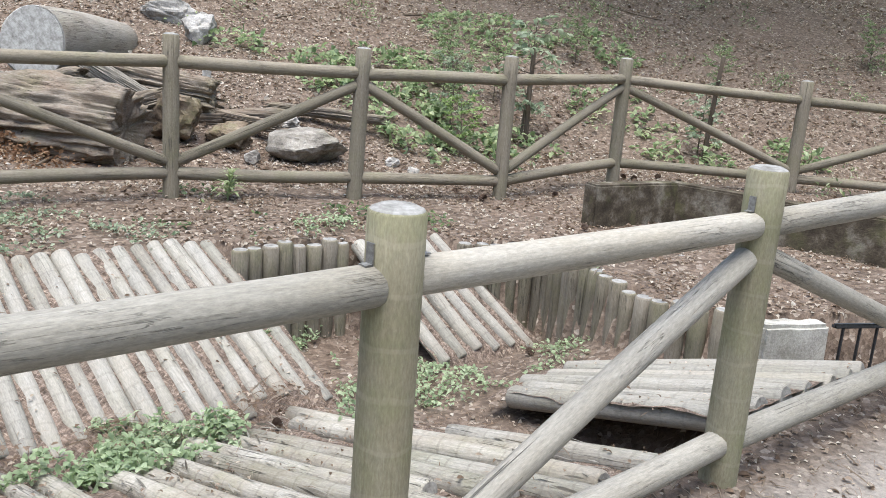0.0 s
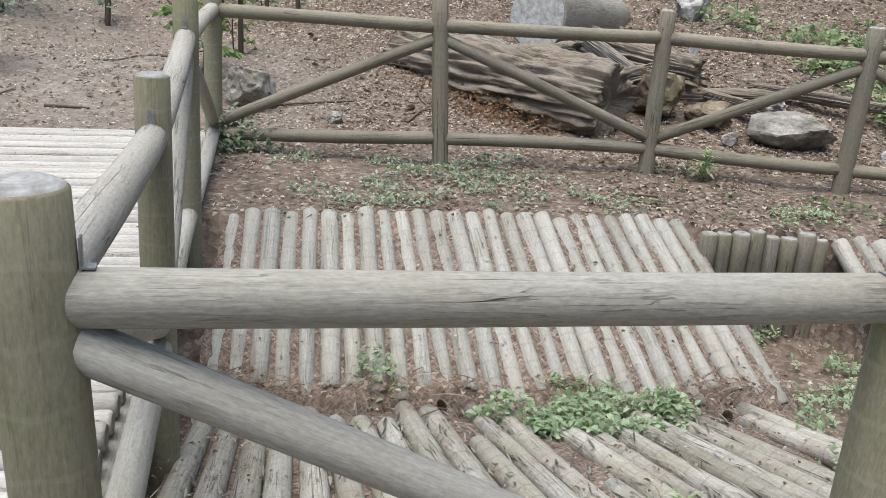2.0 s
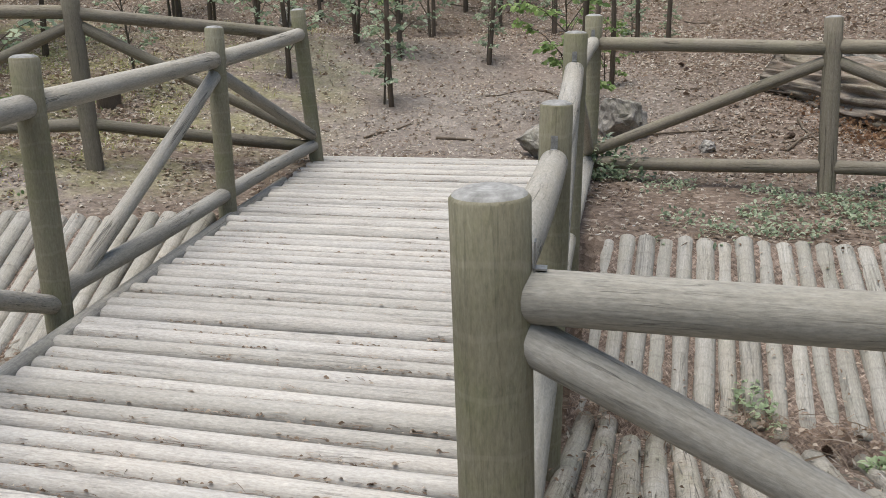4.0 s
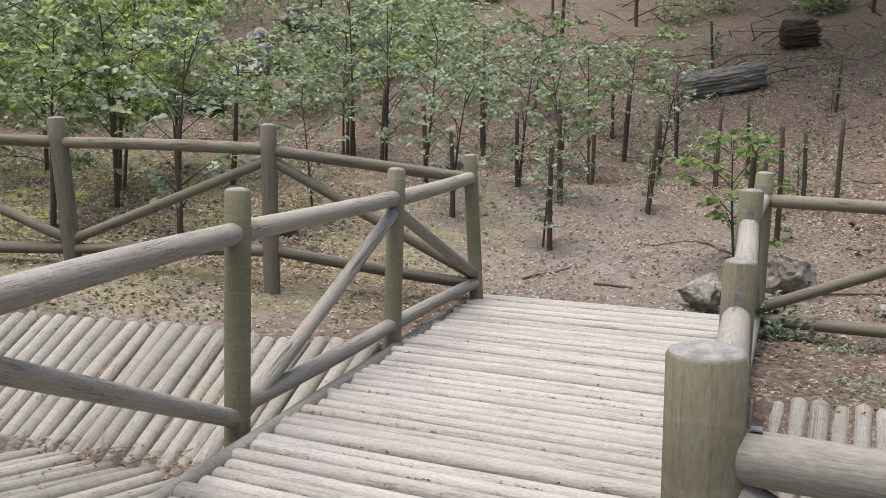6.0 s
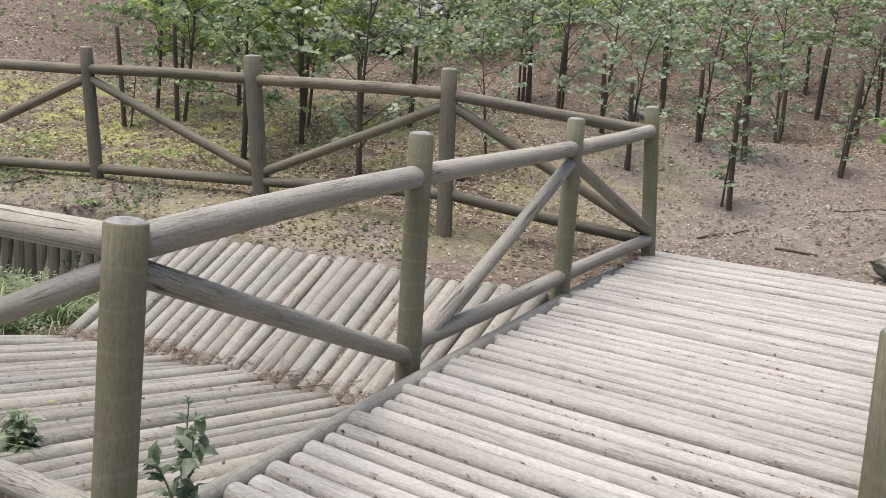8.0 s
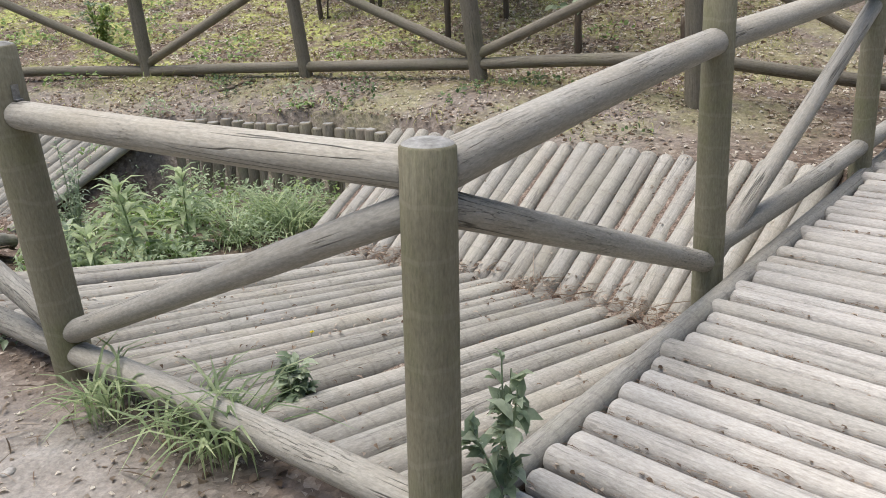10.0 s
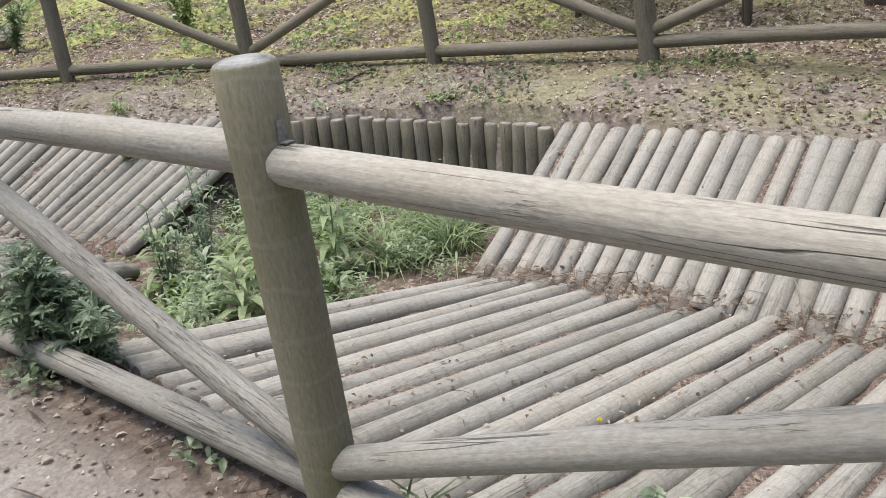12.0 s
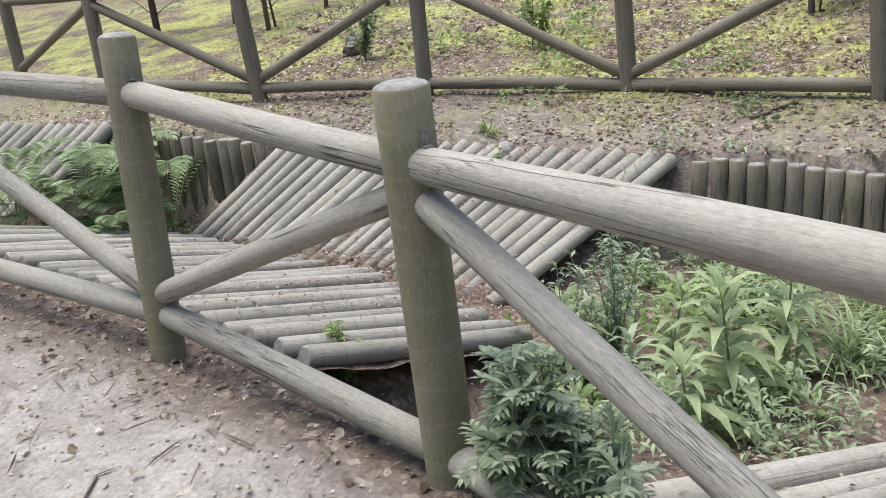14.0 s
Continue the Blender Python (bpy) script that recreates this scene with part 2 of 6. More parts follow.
SPLINTERS = leaf_material("grey_wood_splinters", (0.10, 0.088, 0.07), (0.25, 0.232, 0.20), (0.44, 0.42, 0.38), 0.85)
TWIG = leaf_material("grey_twigs", (0.12, 0.085, 0.06), (0.22, 0.175, 0.135), (0.36, 0.31, 0.26), 0.85)
PETAL = leaf_material("yellow_petals", (0.6, 0.5, 0.03), (0.7, 0.6, 0.04), (0.75, 0.65, 0.06))


def stone_material(name, dark, mid, light, moss=0.3):
    mat, tree, shader = nodes_of(name, 0.9)
    coord, rnd = shifted(tree)
    colour = ramp(tree, noise_at(tree, coord, 6, 9, 0.7), [(0.3, dark), (0.5, mid), (0.7, light)])
    fine = noise_at(tree, coord, 60, 6, 0.7)
    colour = mix(tree, "OVERLAY", 0.5, colour, ramp(tree, fine, [(0.3, (0.2,)), (0.7, (0.8,))]))
    colour = mix(tree, "MIX", ramp(tree, noise_at(tree, coord, 3.4, 6, 0.7), [(0.52, (0.0,)), (0.68, (moss,))]), colour, (0.12, 0.13, 0.05))
    tree.links.new(colour, shader.inputs["Base Color"])
    bump(tree, shader, fine, 0.6, 0.01)
    return mat


ROCK = stone_material("grey_rock", (0.04, 0.035, 0.03), (0.19, 0.175, 0.155), (0.46, 0.44, 0.41))
PALE_ROCK = stone_material("pale_rock", (0.16, 0.15, 0.135), (0.32, 0.305, 0.28), (0.50, 0.48, 0.45), 0.15)
BROWN_ROCK = stone_material("brown_mossy_rock", (0.045, 0.032, 0.022), (0.135, 0.102, 0.07), (0.27, 0.22, 0.165), 0.5)
BROKEN_ROCK = stone_material("broken_grey_rock", (0.07, 0.062, 0.052), (0.20, 0.183, 0.158), (0.36, 0.34, 0.305), 0.25)
CONCRETE = stone_material("mossy_concrete", (0.025, 0.02, 0.014), (0.075, 0.06, 0.042), (0.22, 0.20, 0.165), 0.4)
GABION = stone_material("rough_concrete_block", (0.25, 0.24, 0.21), (0.36, 0.35, 0.315), (0.47, 0.46, 0.42), 0.15)
CONE = stone_material("pine_cone_scales", (0.06, 0.038, 0.027), (0.14, 0.095, 0.07), (0.27, 0.205, 0.16), 0.0)


def metal_material(name, colour, rough, metal):
    mat, tree, shader = nodes_of(name, rough)
    coord, rnd = shifted(tree)
    c = mix(tree, "MULTIPLY", 0.7, colour, ramp(tree, noise_at(tree, coord, 80, 6, 0.7), [(0.35, (0.45, 0.42, 0.4)), (0.65, (1.1, 1.1, 1.1))]))
    tree.links.new(c, shader.inputs["Base Color"])
    shader.inputs["Metallic"].default_value = metal
    return mat


ZINC = metal_material("dull_zinc", (0.30, 0.30, 0.29), 0.55, 0.7)
DARK_IRON = metal_material("dark_iron", (0.07, 0.075, 0.08), 0.5, 0.6)


# ---- mesh helpers ----
def mesh_object(name, verts, faces, material, parent=None, label="", smooth=True):
    """One mesh from plain lists, under a thing if one is given. material: one, or a list with an index for each face."""
    me = bpy.data.meshes.new(name)
    me.from_pydata(verts, [], faces)
    me.materials.append(material)
    if smooth:
        me.polygons.foreach_set("use_smooth", [True] * len(me.polygons))
    me.update()
    ob = new(name, me)
    if parent is not None:
        ob.parent = parent
    if label:
        ob["label"] = label
    return ob


def part(name, bm, material, parent, label=""):
    me = bpy.data.meshes.new(name)
    bm.to_mesh(me)
    bm.free()
    me.materials.append(material)
    ob = new(name, me)
    ob.parent = parent
    if label:
        ob["label"] = label
    return ob


def thing(name, x, y, z, label, category, group="", kind=""):
    ob = new(name)
    ob.location = (x, y, z)
    ob.empty_display_size = 0.1
    return tagged(ob, label, category, group, kind)


def log_mesh(name, length, r0, r1, material, rng, seg=14, rings=6, chamfer=0.012, wobble=0.035, bend=0.0, ragged=0.0, dome=0.0):
    """A round log along z from 0, with worn rims, a slight bend and uneven girth; its sawn ends take the second material."""
    stations = [0.0, chamfer] + [chamfer + (length - 2 * chamfer) * k / rings for k in range(1, rings)] + [length - chamfer, length]
    p1, p2, p3 = rng.uniform(0, 6.28), rng.uniform(0, 6.28), rng.uniform(0, 6.28)
    verts, faces, sawn = [], [], []
    for k, z in enumerate(stations):
        u = z / length
        r = r0 + (r1 - r0) * u
        r *= 1 + wobble * 0.5 * math.sin(5 * u + p3)
        if k in (0, len(stations) - 1):
            r -= chamfer * 0.8
        cx, cy = bend * math.sin(math.pi * u) * math.cos(p1), bend * math.sin(math.pi * u) * math.sin(p1)
        for j in range(seg):
            a = 2 * math.pi * j / seg
            rr = r * (1 + wobble * (math.sin(2 * a + p1 + 1.5 * u) + 0.6 * math.sin(3 * a + p2 - 2 * u)))
            zz = z + (rng.uniform(-ragged, ragged) if k >= len(stations) - 2 else 0)
            verts.append((cx + rr * math.cos(a), cy + rr * math.sin(a), zz))
    n = len(stations)
    for k in range(n - 1):
        for j in range(seg):
            a, b = k * seg + j, k * seg + (j + 1) % seg
            faces.append((a, b, b + seg, a + seg))
    side = len(faces)
    faces.append(tuple(range(seg - 1, -1, -1)))
    if dome:
        last = verts[(n - 1) * seg:n * seg]
        mx, my, mz = (sum(v[i] for v in last) / seg for i in range(3))
        for s, up in ((0.95, 0.22), (0.68, 0.72)):
            verts += [(mx + (x - mx) * s, my + (y - my) * s, z + dome * up) for x, y, z in last]
        verts.append((mx, my, mz + dome))
        for k in (n - 1, n):
            faces += [(k * seg + j, k * seg + (j + 1) % seg, (k + 1) * seg + (j + 1) % seg, (k + 1) * seg + j) for j in range(seg)]
        faces += [((n + 1) * seg + j, (n + 1) * seg + (j + 1) % seg, len(verts) - 1) for j in range(seg)]
    else:
        faces.append(tuple(range((n - 1) * seg, n * seg)))
    me = bpy.data.meshes.new(name)
    me.from_pydata(verts, [], faces)
    me.materials.append(material)
    me.materials.append(END_GRAIN)
    for f in me.polygons:
        f.use_smooth = f.index < side or (dome > 0 and f.index > side)
        f.material_index = 0 if f.index < side else 1
    me.update()
    return me


def along(a, b):
    """The pose of a log that lies from a to b, its z along the way."""
    a, b = Vector(a), Vector(b)
    return Matrix.Translation(a) @ (b - a).to_track_quat("Z", "Y").to_matrix().to_4x4()


def lay_log(name, a, b, r0, r1, material, parent, rng, label="", **shape):
    a, b = Vector(a), Vector(b)
    me = log_mesh(name, (b - a).length, r0, r1, material, rng, **shape)
    ob = new(name, me)
    ob.parent = parent
    ob.matrix_basis = Matrix.Translation(-parent.location) @ along(a, b) @ pose(0, 0, 0, 0, 0, rng.uniform(0, 360)) if parent else along(a, b)
    if label:
        ob["label"] = label
    return ob


def point_on(line, k):
    """The place at the share k of a polyline's length."""
    lengths = [math.hypot(b[0] - a[0], b[1] - a[1]) for a, b in zip(line, line[1:])]
    left = k * sum(lengths)
    for (a, b), n in zip(zip(line, line[1:]), lengths):
        if left <= n + 1e-9:
            f = left / n
            return (a[0] + (b[0] - a[0]) * f, a[1] + (b[1] - a[1]) * f)
        left -= n
    return line[-1]


def leaf_cloud(places, ways, ups, lengths, widths, fold=0.18, droop=0.12):
    """Verts and faces of many small leaves: each a folded, drooping blade of four quads."""
    places, ways, ups = np.asarray(places, float), np.asarray(ways, float), np.asarray(ups, float)
    lengths, widths = np.asarray(lengths, float)[:, None], np.asarray(widths, float)[:, None]
    ways = ways / (np.linalg.norm(ways, axis=1, keepdims=True) + 1e-9)
    side = np.cross(ways, ups)
    side /= np.linalg.norm(side, axis=1, keepdims=True) + 1e-9
    up = np.cross(side, ways)
    base = places
    m1 = base + ways * lengths * 0.38 + up * lengths * droop * 0.5
    m2 = base + ways * lengths * 0.72 + up * lengths * droop * 0.2
    tip = base + ways * lengths - up * lengths * droop
    l1, r1 = m1 + side * widths * 0.5 + up * widths * fold, m1 - side * widths * 0.5 + up * widths * fold
    l2, r2 = m2 + side * widths * 0.38 + up * widths * fold, m2 - side * widths * 0.38 + up * widths * fold
    verts = np.stack([base, m1, m2, tip, l1, r1, l2, r2], axis=1).reshape(-1, 3)
    k = np.arange(len(base))[:, None] * 8
    tris = np.array([[0, 1, 4, 4], [0, 5, 1, 1], [4, 1, 2, 6], [1, 5, 7, 2], [6, 2, 3, 3], [2, 7, 3, 3]])
    faces = [tuple(f[:3]) if f[2] == f[3] else tuple(f) for f in (k[:, None, :] + 0 * tris[None, :, :1] + tris[None]).reshape(-1, 4).tolist()]
    return verts.tolist(), faces


def random_ways(g, n, lift=0.0, spread=1.0):
    v = g.normal(size=(n, 3)) * (spread, spread, 0.6)
    v[:, 2] += lift
    return v / np.linalg.norm(v, axis=1, keepdims=True)


# ---- plan of the place (metres) ----
# fence posts: x, y, height of the top, height of the ground
POSTS = {
    "E2": (1.57, 4.84, 1.12, 0.02), "E": (0.593, 3.566, 1.077, 0.0), "A": (-0.271, 2.415, 1.047, -0.04), "B": (-1.111, 1.105, 1.085, 0.03),
    "C": (-2.477, 2.032, 1.032, -0.3), "D": (-3.879, 2.963, 1.196, -0.1), "D2": (-5.368, 4.029, 1.24, 0.05), "G1": (-4.189, 5.076, 1.24, 0.134),
    "F1": (-3.171, 6.36, 1.254, 0.127), "F2": (-2.021, 7.204, 1.245, 0.104), "F3": (-0.985, 7.921, 1.259, 0.092), "F4": (-0.123, 9.533, 1.297, 0.144),
    "F5": (1.655, 10.204, 1.211, 0.085), "F6": (3.3, 10.75, 1.14, 0.03), "S": (-2.18, -0.451, 0.988, 0.029), "P": (-3.863, 0.352, 1.157, 0.009),
    "Q": (-5.398, 1.356, 1.206, 0.037), "R": (-6.818, 2.23, 1.279, 0.07), "L1": (-6.704, 0.585, 1.47, 0.36), "L2": (-7.428, -1.065, 1.475, 0.281),
    "L3": (-7.984, -2.645, 1.458, 0.234), "L4": (-8.405, -4.305, 1.44, 0.2), "L5": (-8.151, -5.835, 1.48, 0.273), "L6": (-7.707, -7.24, 1.485, 0.32),
    "L7": (-7.76, -8.95, 1.5, 0.38), "L8": (-8.3, -10.8, 1.5, 0.4), "T": (-3.004, -1.957, 1.14, -0.021), "U": (-3.847, -3.517, 1.105, -0.025),
    "V": (-4.221, -4.826, 1.226, 0.117), "W": (-4.36, -6.5, 1.3, 0.18), "X": (-4.52, -8.1, 1.34, 0.22),
}
# top edge of the ditch's far bank, from the gabion to beyond the ferns
FAR_EDGE = [(2.6, 6.6), (1.33, 5.80), (0.96, 5.60), (0.73, 5.55), (0.36, 5.65), (0.05, 5.98), (-0.2, 6.36), (-0.39, 6.74),
            (-0.95, 6.32), (-1.13, 6.55), (-1.65, 6.08), (-2.2, 5.45), (-2.39, 5.56), (-2.94, 4.84), (-3.41, 4.31),
            (-3.74, 3.70), (-4.01, 3.25), (-5.42, 1.25), (-5.62, 0.62), (-5.86, 0.2), (-6.1, -0.23), (-6.31, -0.68), (-6.55, -1.15), (-6.77, -1.56),
            (-7.01, -1.96), (-7.17, -2.46), (-7.29, -3.0), (-7.31, -3.6), (-7.27, -5.1), (-6.98, -6.4), (-6.93, -7.45), (-6.98, -8.05), (-6.85, -9.4), (-6.9, -11.0), (-7.0, -15.0)]
# top edge of the near bank, just inside the near fence
NEAR_EDGE = [(2.6, 6.1), (1.5, 4.95), (0.55, 3.75), (-0.36, 2.56), (-1.25, 1.16), (-2.28, -0.4), (-3.14, -1.87),
             (-3.95, -3.42), (-4.33, -4.85), (-4.48, -6.5), (-4.64, -8.1), (-4.8, -11.0), (-5.0, -15.0)]
# line of the far fence, from which the hill rises
FAR_FENCE = [(9.0, 12.5), (3.3, 10.75), (1.67, 10.2), (-0.13, 9.53), (-1.0, 7.88), (-2.04, 7.19), (-3.16, 6.29), (-4.2, 5.1), (-5.29, 3.96),
             (-6.77, 2.28), (-6.95, 0.64), (-7.32, -0.94), (-8.18, -2.57), (-8.41, -4.25), (-8.06, -5.74), (-7.74, -7.25),
             (-7.8, -8.95), (-8.3, -10.8), (-9.0, -20.0)]
DEPTH = 0.61
# foot of the concrete block and railing at the ditch's end
BLOCK_FOOT = [(0.9, 5.56), (1.33, 5.70), (2.6, 6.35)]
# upright log palisades between the log beds of the far bank
PALISADES = [[(-2.2, 5.43), (-1.66, 6.05)], [(-0.97, 6.32), (-0.39, 6.74), (-0.2, 6.36), (0.05, 5.98), (0.36, 5.65), (0.73, 5.55), (0.9, 5.58)],
             [(-6.78, -1.6), (-7.01, -1.96), (-7.17, -2.46), (-7.29, -3.0), (-7.31, -3.57)], [(-6.98, -6.44), (-6.93, -7.45), (-6.97, -8.0)]]
# dark hollows under the ends of two log beds, and a mound of soil before the curved palisade: x, y, depth, width
HOLLOWS = [(-4.66, -4.06, 0.42, 0.27), (0.25, 4.55, 0.35, 0.35), (-5.05, -3.8, 0.25, 0.28), (0.1, 5.8, -0.26, 0.45)]
# deck of the footbridge: near left, far left, far right, near right
DECK = [(-2.22, -0.40), (-6.95, 2.45), (-5.87, 4.28), (-1.17, 1.00)]




def line_distance(px, py, line):
    """Distance to a polyline."""
    best = np.full(px.shape, 1e9)
    for (ax, ay), (bx, by) in zip(line, line[1:]):
        ex, ey = bx - ax, by - ay
        k = np.clip(((px - ax) * ex + (py - ay) * ey) / (ex * ex + ey * ey), 0, 1)
        best = np.minimum(best, np.hypot(px - ax - k * ex, py - ay - k * ey))
    return best


def inside_outline(px, py, outline):
    """Whether places lie inside a closed outline."""
    odd = np.zeros(px.shape, bool)
    for (ax, ay), (bx, by) in zip(outline, outline[1:] + outline[:1]):
        if ay != by:
            odd ^= ((ay > py) != (by > py)) & (px < (bx - ax) * (py - ay) / (by - ay) + ax)
    return odd


def lattice(ix, iy, seed):
    h = np.sin(ix * 127.1 + iy * 311.7 + seed * 74.7) * 43758.5453
    return h - np.floor(h)


def soft_noise(x, y, seed=0):
    """Smooth value noise from 0 to 1."""
    ix, iy = np.floor(x), np.floor(y)
    fx, fy = x - ix, y - iy
    fx, fy = fx * fx * (3 - 2 * fx), fy * fy * (3 - 2 * fy)
    a, b = lattice(ix, iy, seed), lattice(ix + 1, iy, seed)
    c, d = lattice(ix, iy + 1, seed), lattice(ix + 1, iy + 1, seed)
    return (a + (b - a) * fx) * (1 - fy) + (c + (d - c) * fx) * fy


def ease(x, lo, hi):
    k = np.clip((x - lo) / (hi - lo), 0, 1)
    return k * k * (3 - 2 * k)


def ground_height(px, py):
    """Height of the ground, for arrays of places."""
    px, py = np.asarray(px, float), np.asarray(py, float)
    d_far = line_distance(px, py, FAR_EDGE)
    d_near = line_distance(px, py, NEAR_EDGE)
    d_hill = line_distance(px, py, FAR_FENCE)
    along = 0.6 * px + 0.8 * py
    inside = inside_outline(px, py, FAR_EDGE + NEAR_EDGE[::-1])
    beyond = inside_outline(px, py, FAR_EDGE + [(-7.0, -400), (-400, -400), (-400, 400), (400, 400), (400, 6.6)])
    # the far bank and the hill behind it
    out = np.where(inside_outline(px, py, FAR_FENCE + [(-9, -400), (-400, -400), (-400, 400), (400, 400), (400, 12.5)]), d_hill, -d_hill)
    right = ease(along, 0.5, 5.5)
    left = ease(-along, 1.5, 5.0)
    edge = 0.03 + 0.27 * ease(-along, 6.5, 11.5)
    foot = 0.08 + 0.21 * left * ease(-along, 1.0, 4.0) + 0.09 * ease(-along, 8.0, 11.5)
    shelf = edge + (foot - edge) * ease(out, -1.4, 0.1)
    rise_right = 0.34 * np.maximum(0, out - 0.9) * ease(out, 0.4, 3.0)
    rise_left = 0.12 * np.maximum(0, out - 0.5) * ease(out, 0.3, 3.0) + 0.24 * np.maximum(0, out - 9.0) * ease(out, 8.0, 14.0)
    hill = shelf + rise_right * right + rise_left * (1 - right)
    hill = np.minimum(hill, 16 + 0.06 * hill)
    hill = hill + ease(out, 1, 5) * (soft_noise(px * 0.55, py * 0.55, 3) - 0.5) * 0.35
    # the near bank and path
    bank = 0.22 * ease(-along, 4.8, 10.0)
    near = bank + 0.02 * (soft_noise(px * 0.8, py * 0.8, 5) - 0.5)
    # the ditch
    d_wall = np.minimum.reduce([line_distance(px, py, line) for line in PALISADES + [BLOCK_FOOT]])
    upright = 1 - ease(d_wall - d_far, 0.0, 0.16)
    fall_far = np.maximum(0, d_far - 0.02) * 0.74 + 0.7 * upright
    fall_near = np.maximum(0, d_near - 0.02) * 0.34 + 0.06 * ease(d_near, 0, 0.12)
    floor = -DEPTH + 0.09 * ease(-along, 0.3, 2.3) + 0.15 * ease(-along, 7.0, 11.0)
    ditch = np.maximum(np.maximum(edge - 0.03 - fall_far, bank - fall_near), floor) - 0.045 * ease(np.minimum(d_far, d_near), 0.0, 0.15)
    z = np.where(inside, ditch, np.where(beyond, hill, near))
    for hx, hy, deep, wide in HOLLOWS:
        z = z - np.where(inside, deep * np.exp(-((px - hx) ** 2 + (py - hy) ** 2) / wide ** 2), 0)
    z = np.where(inside_outline(px, py, DECK), np.minimum(z, -0.32), z)
    fine = (soft_noise(px * 3.1, py * 3.1, 7) - 0.5) * 0.03 + (soft_noise(px * 9, py * 9, 8) - 0.5) * 0.014
    return z + fine


def ground_at(x, y):
    return float(ground_height(np.array([x]), np.array([y]))[0])


# ---- ground ----
def build_ground():
    def axis(lo, hi, fine_lo, fine_hi, step):
        inner = list(np.arange(fine_lo, fine_hi, step))
        grow, x, after = step, inner[-1], []
        while x < hi:
            grow = min(grow * 1.16, 6.0)
            x += grow
            after.append(x)
        grow, x, before = step, inner[0], []
        while x > lo:
            grow = min(grow * 1.16, 6.0)
            x -= grow
            before.append(x)
        return np.array(before[::-1] + inner + after)
    xs, ys = axis(-170, 170, -11.0, 3.0, 0.075), axis(-170, 170, -9.5, 11.0, 0.075)
    gx, gy = np.meshgrid(xs, ys)
    flat_x, flat_y = gx.ravel(), gy.ravel()
    z = ground_height(flat_x, flat_y)
    nx, ny = len(xs), len(ys)
    k = np.arange(nx * ny).reshape(ny, nx)
    quads = np.stack([k[:-1, :-1], k[:-1, 1:], k[1:, 1:], k[1:, :-1]], axis=-1).reshape(-1, 4)
    ob = mesh_object("ground", np.stack([flat_x, flat_y, z], axis=1).tolist(), quads.tolist(), SOIL)
    near = ~inside_outline(flat_x, flat_y, FAR_EDGE + [(-7.0, -400), (-400, -400), (-400, 400), (400, 400), (400, 6.6)]) & ~inside_outline(flat_x, flat_y, FAR_EDGE + NEAR_EDGE[::-1])
    d = line_distance(flat_x, flat_y, NEAR_EDGE)
    trodden = np.where(near, ease(d, 0.12, 0.5), 0.36 * (1 - ease(np.hypot((flat_x + 8.6) * 0.8, flat_y - 4.2), 0.9, 3.6)))
    out = np.where(inside_outline(flat_x, flat_y, FAR_FENCE + [(-9, -400), (-400, -400), (-400, 400), (400, 400), (400, 12.5)]), 1.0, -1.0) * line_distance(flat_x, flat_y, FAR_FENCE)
    share = 0.6 * flat_x + 0.8 * flat_y
    trodden = np.maximum(trodden, np.where(near, 0, 0.35 * ease(out, -1.4, -1.0) * (1 - ease(out, -0.5, 0.1)) * ease(-share, 2.0, 4.0)))
    grassy = ease(-share, 5.0, 8.5) * ease(out, -0.5, 0.4) * (1 - ease(out, 3.5, 8)) * 0.85 + 0.3 * ease(-share, 2.0, 3.5) * ease(out, -1.2, -0.5) * (1 - ease(out, 2, 6))
    for name, values in (("trodden", trodden), ("grassy", np.clip(grassy, 0, 1))):
        a = ob.data.attributes.new(name, "FLOAT", "POINT")
        a.data.foreach_set("value", values.astype(np.float32))
    return tagged(ob, "brown forest soil with leaf litter and a trodden path", "ground", kind="structure")


build_ground()


# ---- fences ----
def bracket(parent, at, way, r):
    """A thin bent strap that ties a rail's end to its post."""
    bm = bmesh.new()
    way = Vector((way[0], way[1], 0)).normalized()
    side = Vector((-way.y, way.x, 0)) * 0.0115
    up = Vector((0, 0, 1))
    base = Vector(at) + up * (r + 0.002)
    for start, step, depth in ((base, way * 0.022, up * 0.003), (base - up * 0.004, up * 0.052, way * 0.003)):
        vs = [bm.verts.new(start + s * side + a * step + b * depth) for a in (0, 1) for b in (0, 1) for s in (-1, 1)]
        for f in ((0, 1, 3, 2), (4, 6, 7, 5), (0, 4, 5, 1), (2, 3, 7, 6), (0, 2, 6, 4), (1, 5, 7, 3)):
            bm.faces.new([vs[i] for i in f])
    bmesh.ops.recalc_face_normals(bm, faces=bm.faces)
    ob = part("bracket", bm, ZINC, parent, "dull zinc strap bracket")
    ob.matrix_parent_inverse = parent.matrix_basis.inverted()
    return ob


